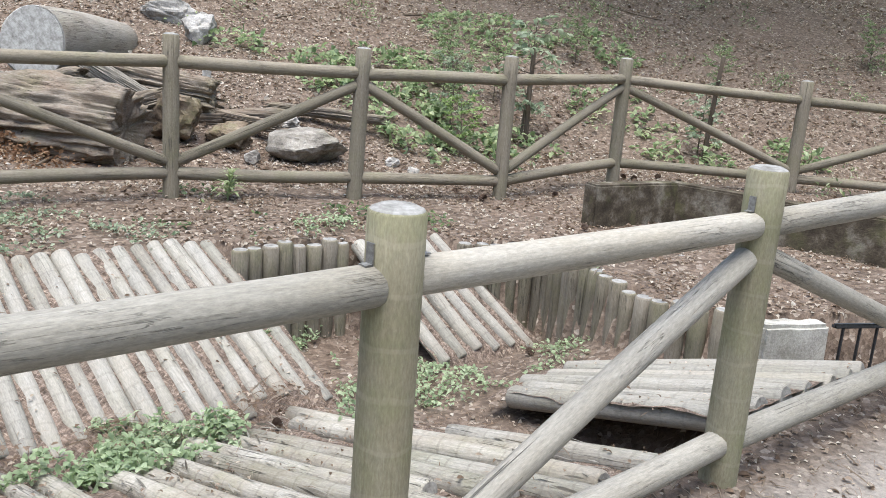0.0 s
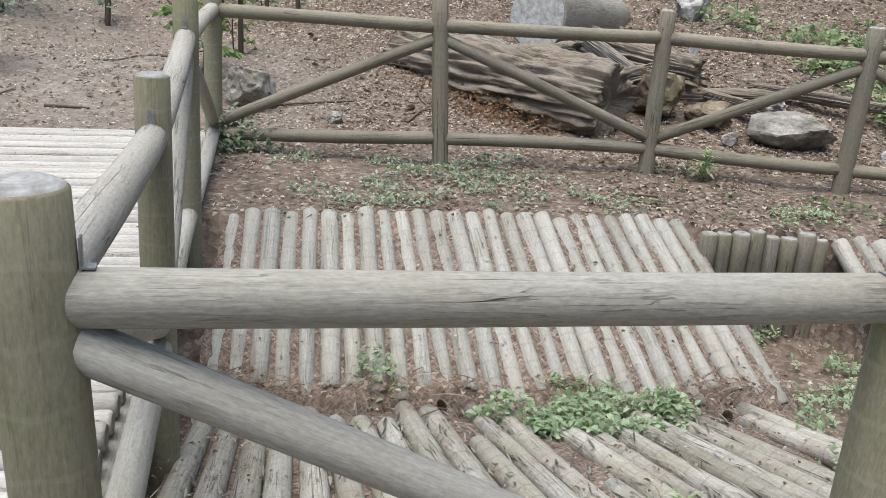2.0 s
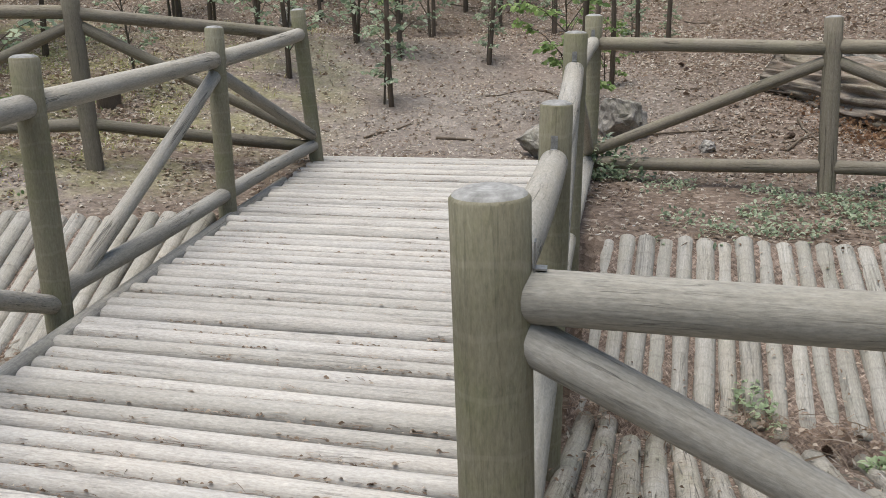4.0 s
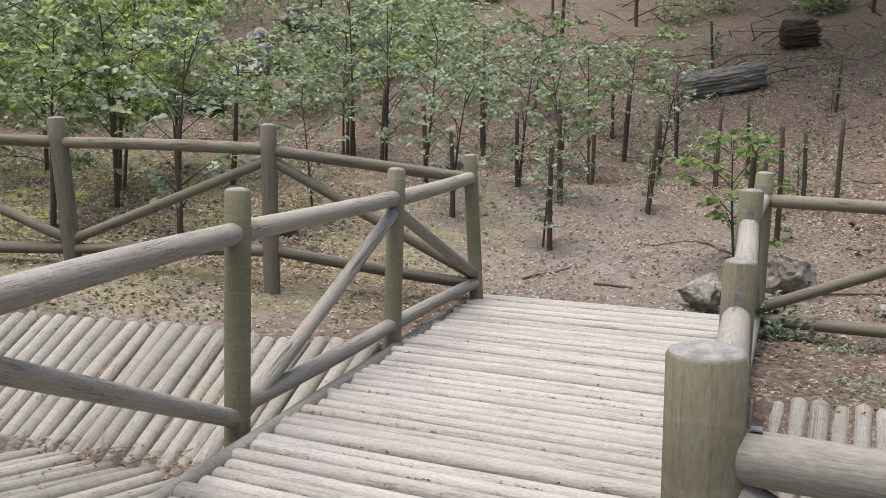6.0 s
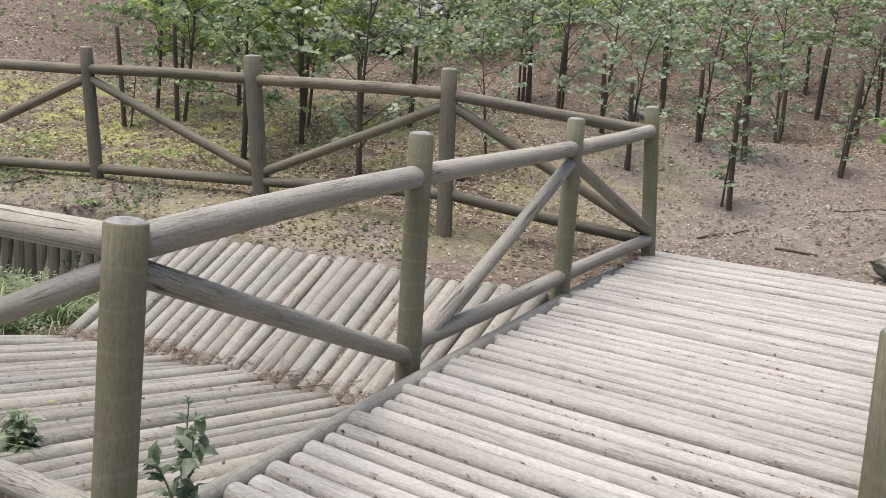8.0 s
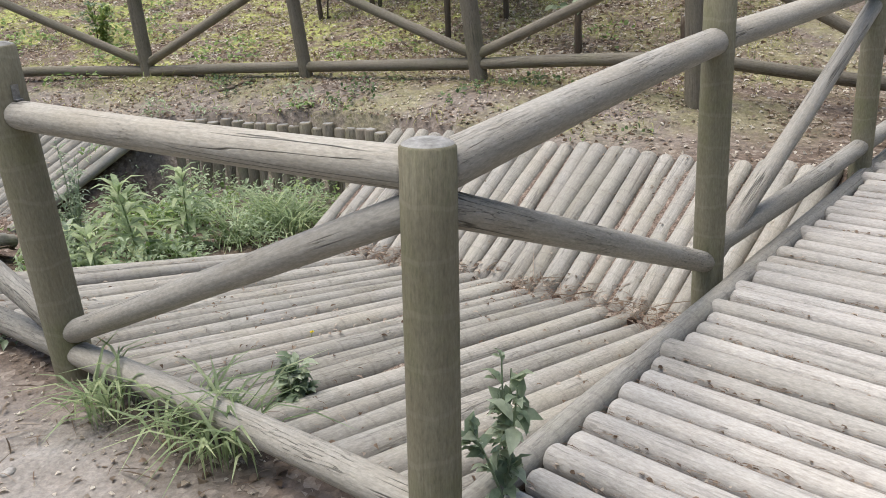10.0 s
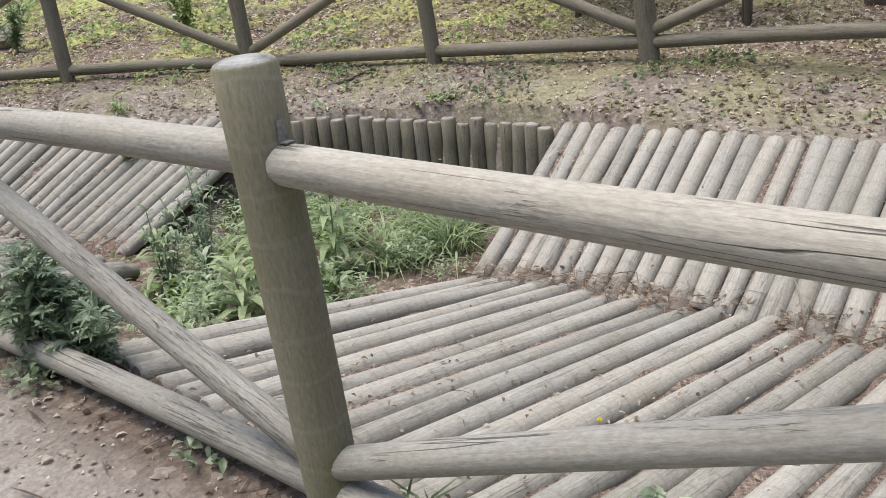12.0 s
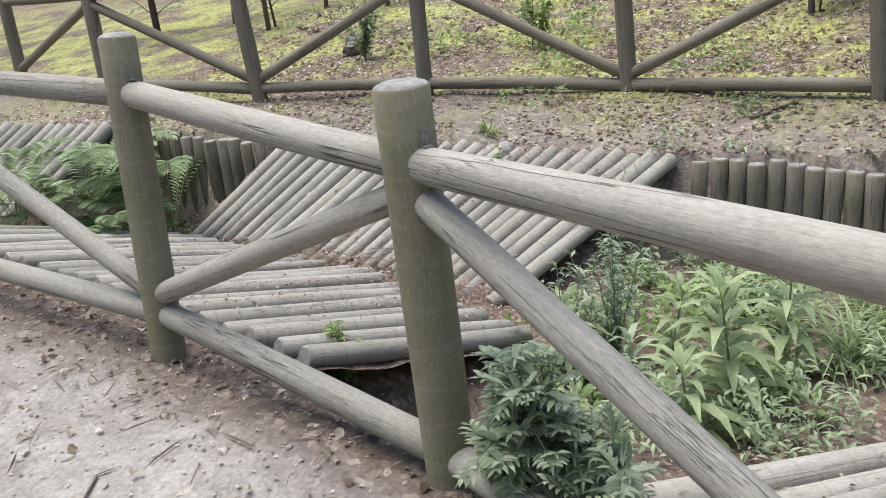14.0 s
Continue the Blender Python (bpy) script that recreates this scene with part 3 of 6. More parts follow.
def build_fence(name, keys, highs, label, wood, post_wood, strapped, rail_foot, seed, skip_posts=(), radius=0.0635, rail_radius=0.047):
    """A log fence: posts, a top and a foot rail and a slanting brace in each bay. highs: posts at which the braces end on top."""
    rng = random.Random(seed)
    x, y, _, z = POSTS[keys[0]]
    fence = thing(name, x, y, z, label, "fence")

    def axis_of(key, height):
        """The middle of a post at a height."""
        px, py, top, _ = POSTS[key]
        lx, ly = LEAN.get(key, (0, 0))
        return Vector((px + lx * (top - height), py + ly * (top - height), height))

    for k in keys:
        if k not in skip_posts:
            px, py, top, foot = POSTS[k]
            r = GIRTH.get(k, radius)
            lay_log("post", axis_of(k, min(foot, ground_at(px, py)) - 0.2), (px, py, top + 0.006), r * 1.02, r * 0.99, post_wood, fence, rng, seg=36, rings=7, chamfer=0.006, wobble=0.010, dome=0.014)
    for a, b in zip(keys, keys[1:]):
        at, az = POSTS[a][2:]
        bt, bz = POSTS[b][2:]
        az, bz = max(az, -0.05), max(bz, -0.05)
        way = (axis_of(b, bt) - axis_of(a, at)).to_2d().to_3d().normalized()
        gap_a, gap_b = way * (GIRTH.get(a, radius) - 0.022), way * (GIRTH.get(b, radius) - 0.022)
        drop_a, drop_b = (RAIL_DROP.get(k, 0.185) + rng.uniform(-0.008, 0.008) for k in (a, b))
        lay_log("top_rail", axis_of(a, at - drop_a) + gap_a, axis_of(b, bt - drop_b) - gap_b, rail_radius, rail_radius * 0.98, wood, fence, rng, seg=20, rings=10, chamfer=0.008, bend=0.008, wobble=0.02)
        if (a, b) != ("S", "P"):
            lay_log("foot_rail", axis_of(a, az + rail_foot) + gap_a, axis_of(b, bz + rail_foot) - gap_b, 0.048, 0.046, wood, fence, rng, seg=16, rings=8, chamfer=0.008, bend=0.01, wobble=0.02)
        if a in highs:
            low, high = axis_of(b, bz + BRACE_LOW.get(b, rail_foot + 0.085)) - gap_b, axis_of(a, at - BRACE_DROP.get(a, 0.275)) + gap_a
        else:
            low, high = axis_of(a, az + BRACE_LOW.get(a, rail_foot + 0.085)) + gap_a, axis_of(b, bt - BRACE_DROP.get(b, 0.275)) - gap_b
        lay_log("brace", low, high, 0.042, 0.040, wood, fence, rng, seg=16, rings=8, chamfer=0.008, bend=0.006, wobble=0.02)
        if strapped:
            for key, at_end, sgn in ((a, at - drop_a, 1), (b, bt - drop_b, -1)):
                if key != "S":
                    bracket(fence, axis_of(key, at_end) + sgn * way * (GIRTH.get(key, radius) + 0.001), sgn * way, 0.046)
    return fence


RAIL_DROP = {"S": 0.055, "T": 0.20, "B": 0.172, "A": 0.153, "E": 0.168}
# height of a brace's lower end over the foot of its post, where it differs
BRACE_LOW = {"P": 0.10, "A": 0.15}
BRACE_DROP = {"S": 0.135, "B": 0.235}
# how far a post leans out per metre downwards, and girths that differ
LEAN = {'B': (0.013, 0.031), 'G1': (0.042, 0.053), 'F2': (-0.015, -0.005), 'S': (0.054, -0.034), 'R': (0.019, 0.079), 'L1': (0.002, 0.03), 'L2': (-0.021, 0.09), 'L3': (-0.031, 0.064), 'L4': (0.018, 0.045), 'L6': (-0.042, 0.049), 'T': (-0.01, 0.03), 'U': (-0.028, 0.013), 'V': (0.033, -0.027)}
GIRTH = {'A': 0.0663, 'B': 0.0677, 'C': 0.058, 'G1': 0.058, 'F1': 0.058, 'F2': 0.061, 'F3': 0.058, 'S': 0.0609, 'P': 0.0593, 'Q': 0.058, 'R': 0.058, 'L2': 0.0699, 'L3': 0.058, 'L5': 0.0603, 'T': 0.0705, 'U': 0.0712}
HIGHS = ("E", "B", "D", "G1", "F2", "F4", "F6", "S", "Q", "L1", "L3", "L5", "L7", "U", "W")
build_fence("path_fence", ["E2", "E", "A", "B"], HIGHS, "weathered grey log fence beside the trodden path", RAIL_WOOD, POST_WOOD, True, 0.15, 11)
build_fence("bridge_railing", ["B", "C", "D", "D2"], HIGHS, "weathered round-log railing along the footbridge", RAIL_WOOD, POST_WOOD, True, 0.15, 12, ("B",), rail_radius=0.05)
build_fence("hill_fence", ["D2", "G1", "F1", "F2", "F3", "F4", "F5", "F6"], HIGHS, "brown log fence below the wooded slope", FAR_WOOD, FAR_WOOD, False, 0.14, 13, ("D2",))
build_fence("bridge_railing", ["S", "P", "Q", "R"], HIGHS, "grey log railing on the footbridge's other edge", RAIL_WOOD, POST_WOOD, False, 0.15, 14, rail_radius=0.052)
build_fence("hill_fence", ["R", "L1", "L2", "L3", "L4", "L5", "L6", "L7", "L8"], HIGHS, "brown log fence curving past the grassy slope", FAR_WOOD, FAR_WOOD, False, 0.14, 15, ("R",))
build_fence("path_fence", ["S", "T", "U", "V", "W", "X"], HIGHS, "weathered grey-green log fence along the dirt path", RAIL_WOOD, POST_WOOD, True, 0.11, 16, ("S",))


# ---- footbridge ----
def build_bridge():
    rng = random.Random(21)
    bridge = thing("footbridge", -4.0, 1.9, 0.0, "bleached log-deck footbridge over the ditch", "footbridge")
    count = 52
    for k in range(count):
        u = (k + 0.5) / count
        z = 0.006 + 0.055 * u + rng.uniform(-0.011, 0.009)
        lx, ly = DECK[0][0] + (DECK[1][0] - DECK[0][0]) * u, DECK[0][1] + (DECK[1][1] - DECK[0][1]) * u
        rx, ry = DECK[3][0] + (DECK[2][0] - DECK[3][0]) * u, DECK[3][1] + (DECK[2][1] - DECK[3][1]) * u
        e = rng.uniform(-0.03, 0.03)
        r = rng.uniform(0.041, 0.0485)
        lay_log("deck_log", (lx - 0.03 + e * 0.5, ly - 0.04 + e, z), (rx, ry, z + rng.uniform(-0.004, 0.004)), r, r * rng.uniform(0.93, 1.0), DECK_WOOD, bridge, rng, seg=14, rings=6, bend=0.006, wobble=0.02)
    lay_log("edge_beam", (-2.305, -0.455, 0.0), (-6.265, 1.925, 0.04), 0.047, 0.045, BED_WOOD, bridge, rng, seg=14, rings=10, wobble=0.02)
    lay_log("edge_beam", (-1.2, 0.98, -0.1), (-5.4, 3.95, -0.09), 0.07, 0.068, DECK_WOOD, bridge, rng, seg=14, rings=10, wobble=0.02)
    return bridge


build_bridge()


# ---- log beds on the banks, palisades ----
def build_bed(tops, feet, z_top, z_foot, count, r, label, seed, wood=BED_WOOD, ragged=0.04, broken=0.0, fill=0.02, over=1.13, group="log beds on the banks"):
    """Logs side by side from a bank's top edge to its foot, with needle litter in the gaps. z_top, z_foot: heights at either end."""
    rng = random.Random(seed)
    x, y = point_on(feet, 0.5)
    bed = thing("log_bed", x, y, z_foot[0], label, "log bed", group)
    for k in range(count):
        u = (k + 0.5) / count
        zt, zf = z_top[0] + (z_top[1] - z_top[0]) * u, z_foot[0] + (z_foot[1] - z_foot[0]) * u
        t, f = point_on(tops, u), point_on(feet, u)
        way = Vector((f[0] - t[0], f[1] - t[1], zf - zt)).normalized()
        a = Vector((*t, zt + rng.uniform(-0.012, 0.012))) - way * rng.uniform(0, ragged)
        b = Vector((*f, zf + rng.uniform(-0.012, 0.012))) + way * rng.uniform(-ragged, ragged) * 1.5
        if rng.random() < broken:
            b = a.lerp(b, rng.uniform(0.45, 0.85)) if rng.random() < 0.5 else b
            a = a.lerp(b, rng.uniform(0.05, 0.3)) if rng.random() < 0.6 else a
        rr = r * rng.uniform(0.80, 1.02)
        lay_log("log", a, b, rr, rr * rng.uniform(0.88, 1.0), wood, bed, rng, seg=12, rings=6, bend=rng.uniform(0, 0.018), wobble=0.035, ragged=0.012 if broken else 0.004)
    # litter between the logs
    nu, nv = count * 4, 24
    g = np.random.default_rng(seed)
    verts = []
    for i in range(nu + 1):
        t, f = point_on(tops, i / nu), point_on(feet, i / nu)
        zt, zf = z_top[0] + (z_top[1] - z_top[0]) * i / nu, z_foot[0] + (z_foot[1] - z_foot[0]) * i / nu
        for j in range(nv + 1):
            v = -0.01 + over * j / nv
            verts.append((t[0] + (f[0] - t[0]) * v, t[1] + (f[1] - t[1]) * v, zt + (zf - zt) * v))
    p = np.array(verts)
    p[:, 2] += fill + (soft_noise(p[:, 0] * 4, p[:, 1] * 4, seed) - 0.5) * 0.034 + (soft_noise(p[:, 0] * 17, p[:, 1] * 17, seed) - 0.5) * 0.022
    share = np.tile(np.arange(nv + 1) / nv, nu + 1)
    p[:, 2] += 0.015 * ease(share, 0.8, 0.9) - 0.05 * ease(share, 0.9, 1.0)
    faces = [(i * (nv + 1) + j, (i + 1) * (nv + 1) + j, (i + 1) * (nv + 1) + j + 1, i * (nv + 1) + j + 1) for i in range(nu) for j in range(nv)]
    sheet = mesh_object("needle_litter", p.tolist(), faces, NEEDLE_BED)
    tagged(sheet, "brown pine needle litter filling the gaps between logs", "leaf litter", kind="stuff")
    BEDS.append((tops, feet, z_top, z_foot, count, r))
    return bed


BEDS = []
FAR_LABEL = "sloping bed of weathered grey logs lining the ditch's bank"
NEAR_LABEL = "bed of grey logs sloping down from the path fence"
build_bed([(-4.03, 3.27), (-3.74, 3.72), (-3.41, 4.30), (-2.94, 4.85), (-2.39, 5.56)], [(-3.25, 2.61), (-2.71, 3.25), (-2.34, 3.69), (-1.96, 4.14), (-1.33, 4.99)], (0, 0), (-0.6, -0.6), 26, 0.056, FAR_LABEL, 31)
build_bed([(-1.66, 6.07), (-1.13, 6.52)], [(-0.95, 5.75), (-0.38, 6.36)], (0, 0), (-0.6, -0.6), 6, 0.056, "narrow bed of grey logs between two palisades", 32)
build_bed([(-5.42, 1.28), (-5.62, 0.62), (-5.86, 0.2), (-6.1, -0.23), (-6.31, -0.68), (-6.55, -1.15), (-6.75, -1.54)], [(-4.22, 0.55), (-4.74, -0.1), (-5.0, -0.6), (-5.29, -1.22), (-5.45, -1.58), (-5.58, -2.03)], (0.03, 0.03), (-0.53, -0.53), 27, 0.062, FAR_LABEL, 33, fill=0.008)
build_bed([(-7.29, -3.64), (-7.27, -5.1), (-6.96, -6.39)], [(-6.25, -4.4), (-6.4, -5.35), (-6.36, -6.1), (-6.42, -6.98)], (0.05, 0.19), (-0.54, -0.42), 26, 0.056, FAR_LABEL, 34)
build_bed([(-6.97, -8.08), (-6.84, -9.5)], [(-6.25, -8.5), (-6.1, -9.9)], (0.29, 0.32), (-0.3, -0.28), 12, 0.057, FAR_LABEL, 35)
build_bed([(-1.42, 1.22), (-0.5, 2.62), (0.42, 3.72)], [(-3.05, 2.50), (-2.45, 3.2), (-1.99, 3.70), (-1.66, 4.2), (-1.31, 4.72)], (-0.06, -0.06), (-0.58, -0.58), 25, 0.056, "broken bed of splintered grey logs below the fence", 36, SPLINTER_WOOD, ragged=0.14, broken=0.55, fill=-0.006)
build_bed([(-2.37, -0.47), (-3.14, -1.87), (-3.97, -3.16)], [(-4.12, 0.6), (-4.7, -0.12), (-4.98, -0.62), (-5.27, -1.22), (-5.42, -1.56), (-5.52, -2.0)], (-0.06, -0.06), (-0.5, -0.48), 24, 0.061, NEAR_LABEL, 37, fill=0.006)
build_bed([(-4.46, -4.36), (-4.55, -4.85), (-4.80, -6.4), (-4.92, -7.6)], [(-5.62, -3.9), (-6.08, -5.1), (-6.3, -6.6), (-6.3, -7.3)], (-0.05, 0.11), (-0.43, -0.34), 21, 0.058, NEAR_LABEL, 38, fill=-0.03, over=0.98)
build_bed([(0.66, 4.16), (1.42, 5.12)], [(-0.36, 5.02), (-0.05, 5.62)], (-0.03, -0.03), (-0.46, -0.46), 7, 0.07, "raised bed of grey logs over a dark hollow", 39)


def build_palisade(line, count, label, seed, top=(0.03, 0.03), r=0.056):
    rng = random.Random(seed)
    x, y = point_on(line, 0.5)
    wall = thing("palisade", x, y, -0.7, label, "palisade", "log palisades of the ditch")
    for k in range(count):
        px, py = point_on(line, (k + 0.5) / count)
        z = top[0] + (top[1] - top[0]) * k / count + rng.uniform(-0.025, 0.02)
        lay_log("log", (px + rng.uniform(-0.006, 0.006), py + rng.uniform(-0.006, 0.006), -0.82), (px + rng.uniform(-0.01, 0.01), py + rng.uniform(-0.01, 0.01), z), r * rng.uniform(0.92, 1.03), r * rng.uniform(0.92, 1.0), WALL_WOOD, wall, rng, seg=12, rings=5, chamfer=0.012, wobble=0.03)
    return wall


WALL_LABEL = "upright dark log palisade holding the ditch's bank"
build_palisade(PALISADES[0], 8, WALL_LABEL, 41)
build_palisade(PALISADES[1][:2], 6, WALL_LABEL, 42)
build_palisade(PALISADES[1][1:], 16, "curved palisade of upright grey logs at the ditch's end", 43)
build_palisade(PALISADES[2], 19, WALL_LABEL, 44, (0.03, 0.06))
build_palisade(PALISADES[3], 14, WALL_LABEL, 45, (0.2, 0.3))


# ---- rocks, dead logs, concrete ----
def rock_mesh(name, size, material, seed, cuts=22, detail=4, rough=0.06):
    """A broken stone: a ball cut flat by many planes, then roughened."""
    rng = random.Random(seed)
    bm = bmesh.new()
    bmesh.ops.create_icosphere(bm, subdivisions=detail, radius=1.0)
    planes = [(Vector((rng.gauss(0, 1), rng.gauss(0, 1), rng.gauss(0, 0.8))).normalized(), rng.uniform(0.5, 0.88)) for _ in range(cuts)]
    for v in bm.verts:
        for n, d in planes:
            over = v.co.dot(n) - d
            if over > 0:
                v.co -= n * over * 0.92
        v.co += v.co.normalized() * (noise.fractal(v.co * 3 + Vector((seed, 0, 0)), 0.8, 2.1, 5) * rough)
        v.co = Vector((v.co.x * size[0], v.co.y * size[1], v.co.z * size[2]))
    me = bpy.data.meshes.new(name)
    bm.to_mesh(me)
    bm.free()
    me.materials.append(material)
    return me


def put_rock(x, y, size, label, seed, material=ROCK, sink=0.25, turn=0, name="rock", z=None, rough=0.11):
    ob = new(name, rock_mesh(name, size, material, seed, rough=rough))
    ob.matrix_basis = pose(x, y, (ground_at(x, y) if z is None else z) + size[2] * (1 - sink * 2), 0, 0, turn)
    return tagged(ob, label, "rock")


put_rock(-6.5, 5.1, (0.34, 0.29, 0.26), "grey boulder with a pale top beside the bridge's end", 3, sink=0.2, material=BROKEN_ROCK)
put_rock(-6.2, 4.1, (0.26, 0.2, 0.22), "pale rough boulder at the bridge's end", 4, sink=0.15, material=BROKEN_ROCK)
put_rock(-2.93, 8.35, (0.48, 0.32, 0.19), "pale grey angular rock behind the hill fence", 5, sink=0.1, turn=15, material=BROKEN_ROCK, rough=0.08)
put_rock(-3.3, 8.8, (0.15, 0.12, 0.1), "small broken rock beside a larger one", 6, rough=0.14)
put_rock(-2.2, 8.75, (0.10, 0.08, 0.07), "small pale stone on brown needles", 7, PALE_ROCK)
put_rock(-1.95, 8.6, (0.09, 0.07, 0.06), "small pale stone on brown needles", 8, PALE_ROCK)
put_rock(-4.1, 7.95, (0.38, 0.3, 0.3), "mossy brown boulder beside the rotten log", 9, sink=0.1, material=BROWN_ROCK)
put_rock(-3.65, 8.2, (0.30, 0.22, 0.17), "brown weathered boulder beside the rotten log", 10, material=BROWN_ROCK)
put_rock(-5.69, 5.42, (0.12, 0.09, 0.07), "small brown stone on the bare soil", 11)
put_rock(-9.67, -7.46, (0.2, 0.16, 0.15), "dark mossy stone in the yellow grass", 12)
put_rock(-12.67, 3.6, (0.3, 0.24, 0.2), "grey stone among the saplings", 13)
put_rock(-5.75, 10.6, (0.45, 0.25, 0.22), "pale broken rock slab on the slope", 14, PALE_ROCK, turn=30)
put_rock(-5.1, 10.25, (0.28, 0.2, 0.26), "pale broken rock on the slope", 15, PALE_ROCK, turn=70)
put_rock(-4.35, 9.0, (0.07, 0.05, 0.16), "upright white stone shard on the slope", 16, PALE_ROCK, turn=10)
put_rock(-3.3, 7.95, (0.1, 0.09, 0.1), "grey stone lying on brown needles", 17)
OUTCROP = ((-18.6, -1.6, 0.9), (-19.2, -0.4, 1.0), (-20.2, 0.5, 0.9), (-20.9, 1.3, 0.8), (-21.6, 2.3, 0.7), (-22.3, 0.9, 0.8), (-20.2, -4.4, 0.9), (-22.6, 3.3, 0.6), (-24.0, 2.0, 0.8))
for k, (x, y, size) in enumerate(OUTCROP):
    put_rock(x, y, (0.85 * size, 0.65 * size, 0.62 * size), "dark weathered rock outcrop behind the young trees", 30 + k, ROCK, turn=40 * k, rough=0.13)


def ruined_log(name, a, b, r, label, seed, rough, hollow=0.0, material=None):
    """A thick fallen trunk whose surface has rotted into ridges along the grain."""
    a, b = Vector(a), Vector(b)
    length = (b - a).length
    seg, rings = 140, 100
    verts, faces = [], []
    for k in range(rings + 1):
        u = k / rings
        for j in range(seg):
            t = 2 * math.pi * j / seg
            d = Vector((math.cos(t), math.sin(t), 0))
            ridge = 0.6 * noise.fractal(Vector((d.x * 2.6, d.y * 2.6, u * length * 1.6 + seed)), 0.8, 2.2, 4) + 0.75 * noise.fractal(Vector((d.x * 8.5, d.y * 8.5, u * length * 1.3 + seed)), 0.9, 2.1, 4)
            lump = noise.noise(Vector((d.x * 1.2, d.y * 1.2, u * length * 1.1 + seed * 3)))
            end = 1 - 0.25 * max(0, abs(u - 0.5) * 2 - 0.9) * 10 * rough
            rr = r * (1 + rough * ridge + 0.16 * lump) * end
            z = u * length + (0.12 * ridge * rough * 3 if k in (0, rings) else 0)
            verts.append((d.x * rr, d.y * rr, z))
    for k in range(rings):
        for j in range(seg):
            p, q = k * seg + j, k * seg + (j + 1) % seg
            faces.append((p, q, q + seg, p + seg))
    for first, sgn, flip in ((0, 1, True), (rings * seg, -1, False)):
        last = [first + j for j in range(seg)]
        for share in (0.86, 0.66, 0.42, 0.2):
            ring = []
            for j in range(seg):
                vx, vy, vz = verts[first + j]
                deep = noise.fractal(Vector((vx * share * 11, vy * share * 11, seed + sgn)), 0.8, 2.2, 4) * 0.07 * (0.4 + rough)
                ring.append(len(verts))
                verts.append((vx * share, vy * share, (0 if sgn > 0 else length) + sgn * (hollow * (1 - share) * 0.6) + deep))
            faces += [(last[(j + 1) % seg], last[j], ring[j], ring[(j + 1) % seg]) if flip else (last[j], last[(j + 1) % seg], ring[(j + 1) % seg], ring[j]) for j in range(seg)]
            last = ring
        faces.append(tuple(last[::-1]) if flip else tuple(last))
    ob = mesh_object(name, verts, faces, material or ROT_WOOD)
    ob.matrix_basis = along(a, b)
    return tagged(ob, label, "log")


ruined_log("rotten_log", (-6.75, 7.2, 0.5), (-4.1, 7.25, 0.40), 0.33, "rotten orange-brown fallen log behind the fence", 2, 0.27, 0.1)
ruined_log("root_chunk", (-5.2, 8.3, 0.75), (-4.0, 8.5, 0.62), 0.17, "gnarled dead root chunk on the slope", 7, 0.45)
ruined_log("root_chunk", (-4.5, 8.2, 0.35), (-3.4, 8.9, 0.42), 0.12, "gnarled dead branch stub on the slope", 9, 0.4)
ruined_log("fallen_log", (-17.2, 9.75, ground_at(-17.2, 9.75) + 0.2), (-16.7, 11.35, ground_at(-16.7, 11.35) + 0.24), 0.28, "grey fallen log on the brown hillside", 12, 0.3, 0.0, GREY_BARK)
ruined_log("uprooted_stump", (-19.3, 13.5, ground_at(-19.3, 13.5) + 0.25), (-19.0, 14.2, ground_at(-19.0, 14.2) + 0.3), 0.3, "brown uprooted stump on the hillside", 14, 0.5, 0.1, STAKE_WOOD)
for k, (a, b, rr) in enumerate((((-6.0, 8.0, 0.55), (-4.9, 7.75, 0.75), 0.10), ((-5.0, 8.0, 0.85), (-4.3, 8.25, 0.45), 0.08), ((-4.9, 7.5, 0.3), (-4.2, 7.9, 0.62), 0.09), ((-5.4, 8.6, 0.9), (-4.4, 8.9, 0.6), 0.07), ((-4.4, 8.55, 0.5), (-3.3, 8.45, 0.42), 0.05), ((-6.9, 7.9, 0.8), (-5.7, 7.6, 0.62), 0.12), ((-3.6, 8.95, 0.55), (-2.5, 9.25, 0.5), 0.045))):
    ruined_log("root_chunk", a, b, rr, "gnarled grey root lying among dead wood", 40 + k, 0.5, 0.0, GREY_BARK if k % 2 else None)
saw = random.Random(5)
cut = thing("sawn_trunk", -5.5, 7.85, 1.04, "sawn grey trunk with a pale cut face", "log")
lay_log("bark_body", (-5.85, 9.7, 0.98), (-5.5, 7.85, 1.04), 0.27, 0.33, GREY_BARK, cut, saw, seg=40, rings=14, chamfer=0.012, wobble=0.05)
lay_log("cut_face", (-5.502, 7.86, 1.039), (-5.497, 7.835, 1.041), 0.315, 0.31, PALE_END, cut, saw, "pale cracked cut face", seg=40, rings=2, chamfer=0.004, wobble=0.05).data.materials[1] = PALE_END
stump = new("stump", log_mesh("stump", 0.27, 0.12, 0.105, STAKE_WOOD, saw, seg=20, rings=4, chamfer=0.02, wobble=0.08, ragged=0.03))
stump.matrix_basis = pose(-8.83, 0.85, ground_at(-8.83, 0.85) - 0.06)
tagged(stump, "short dark tree stump in the grass", "stump")


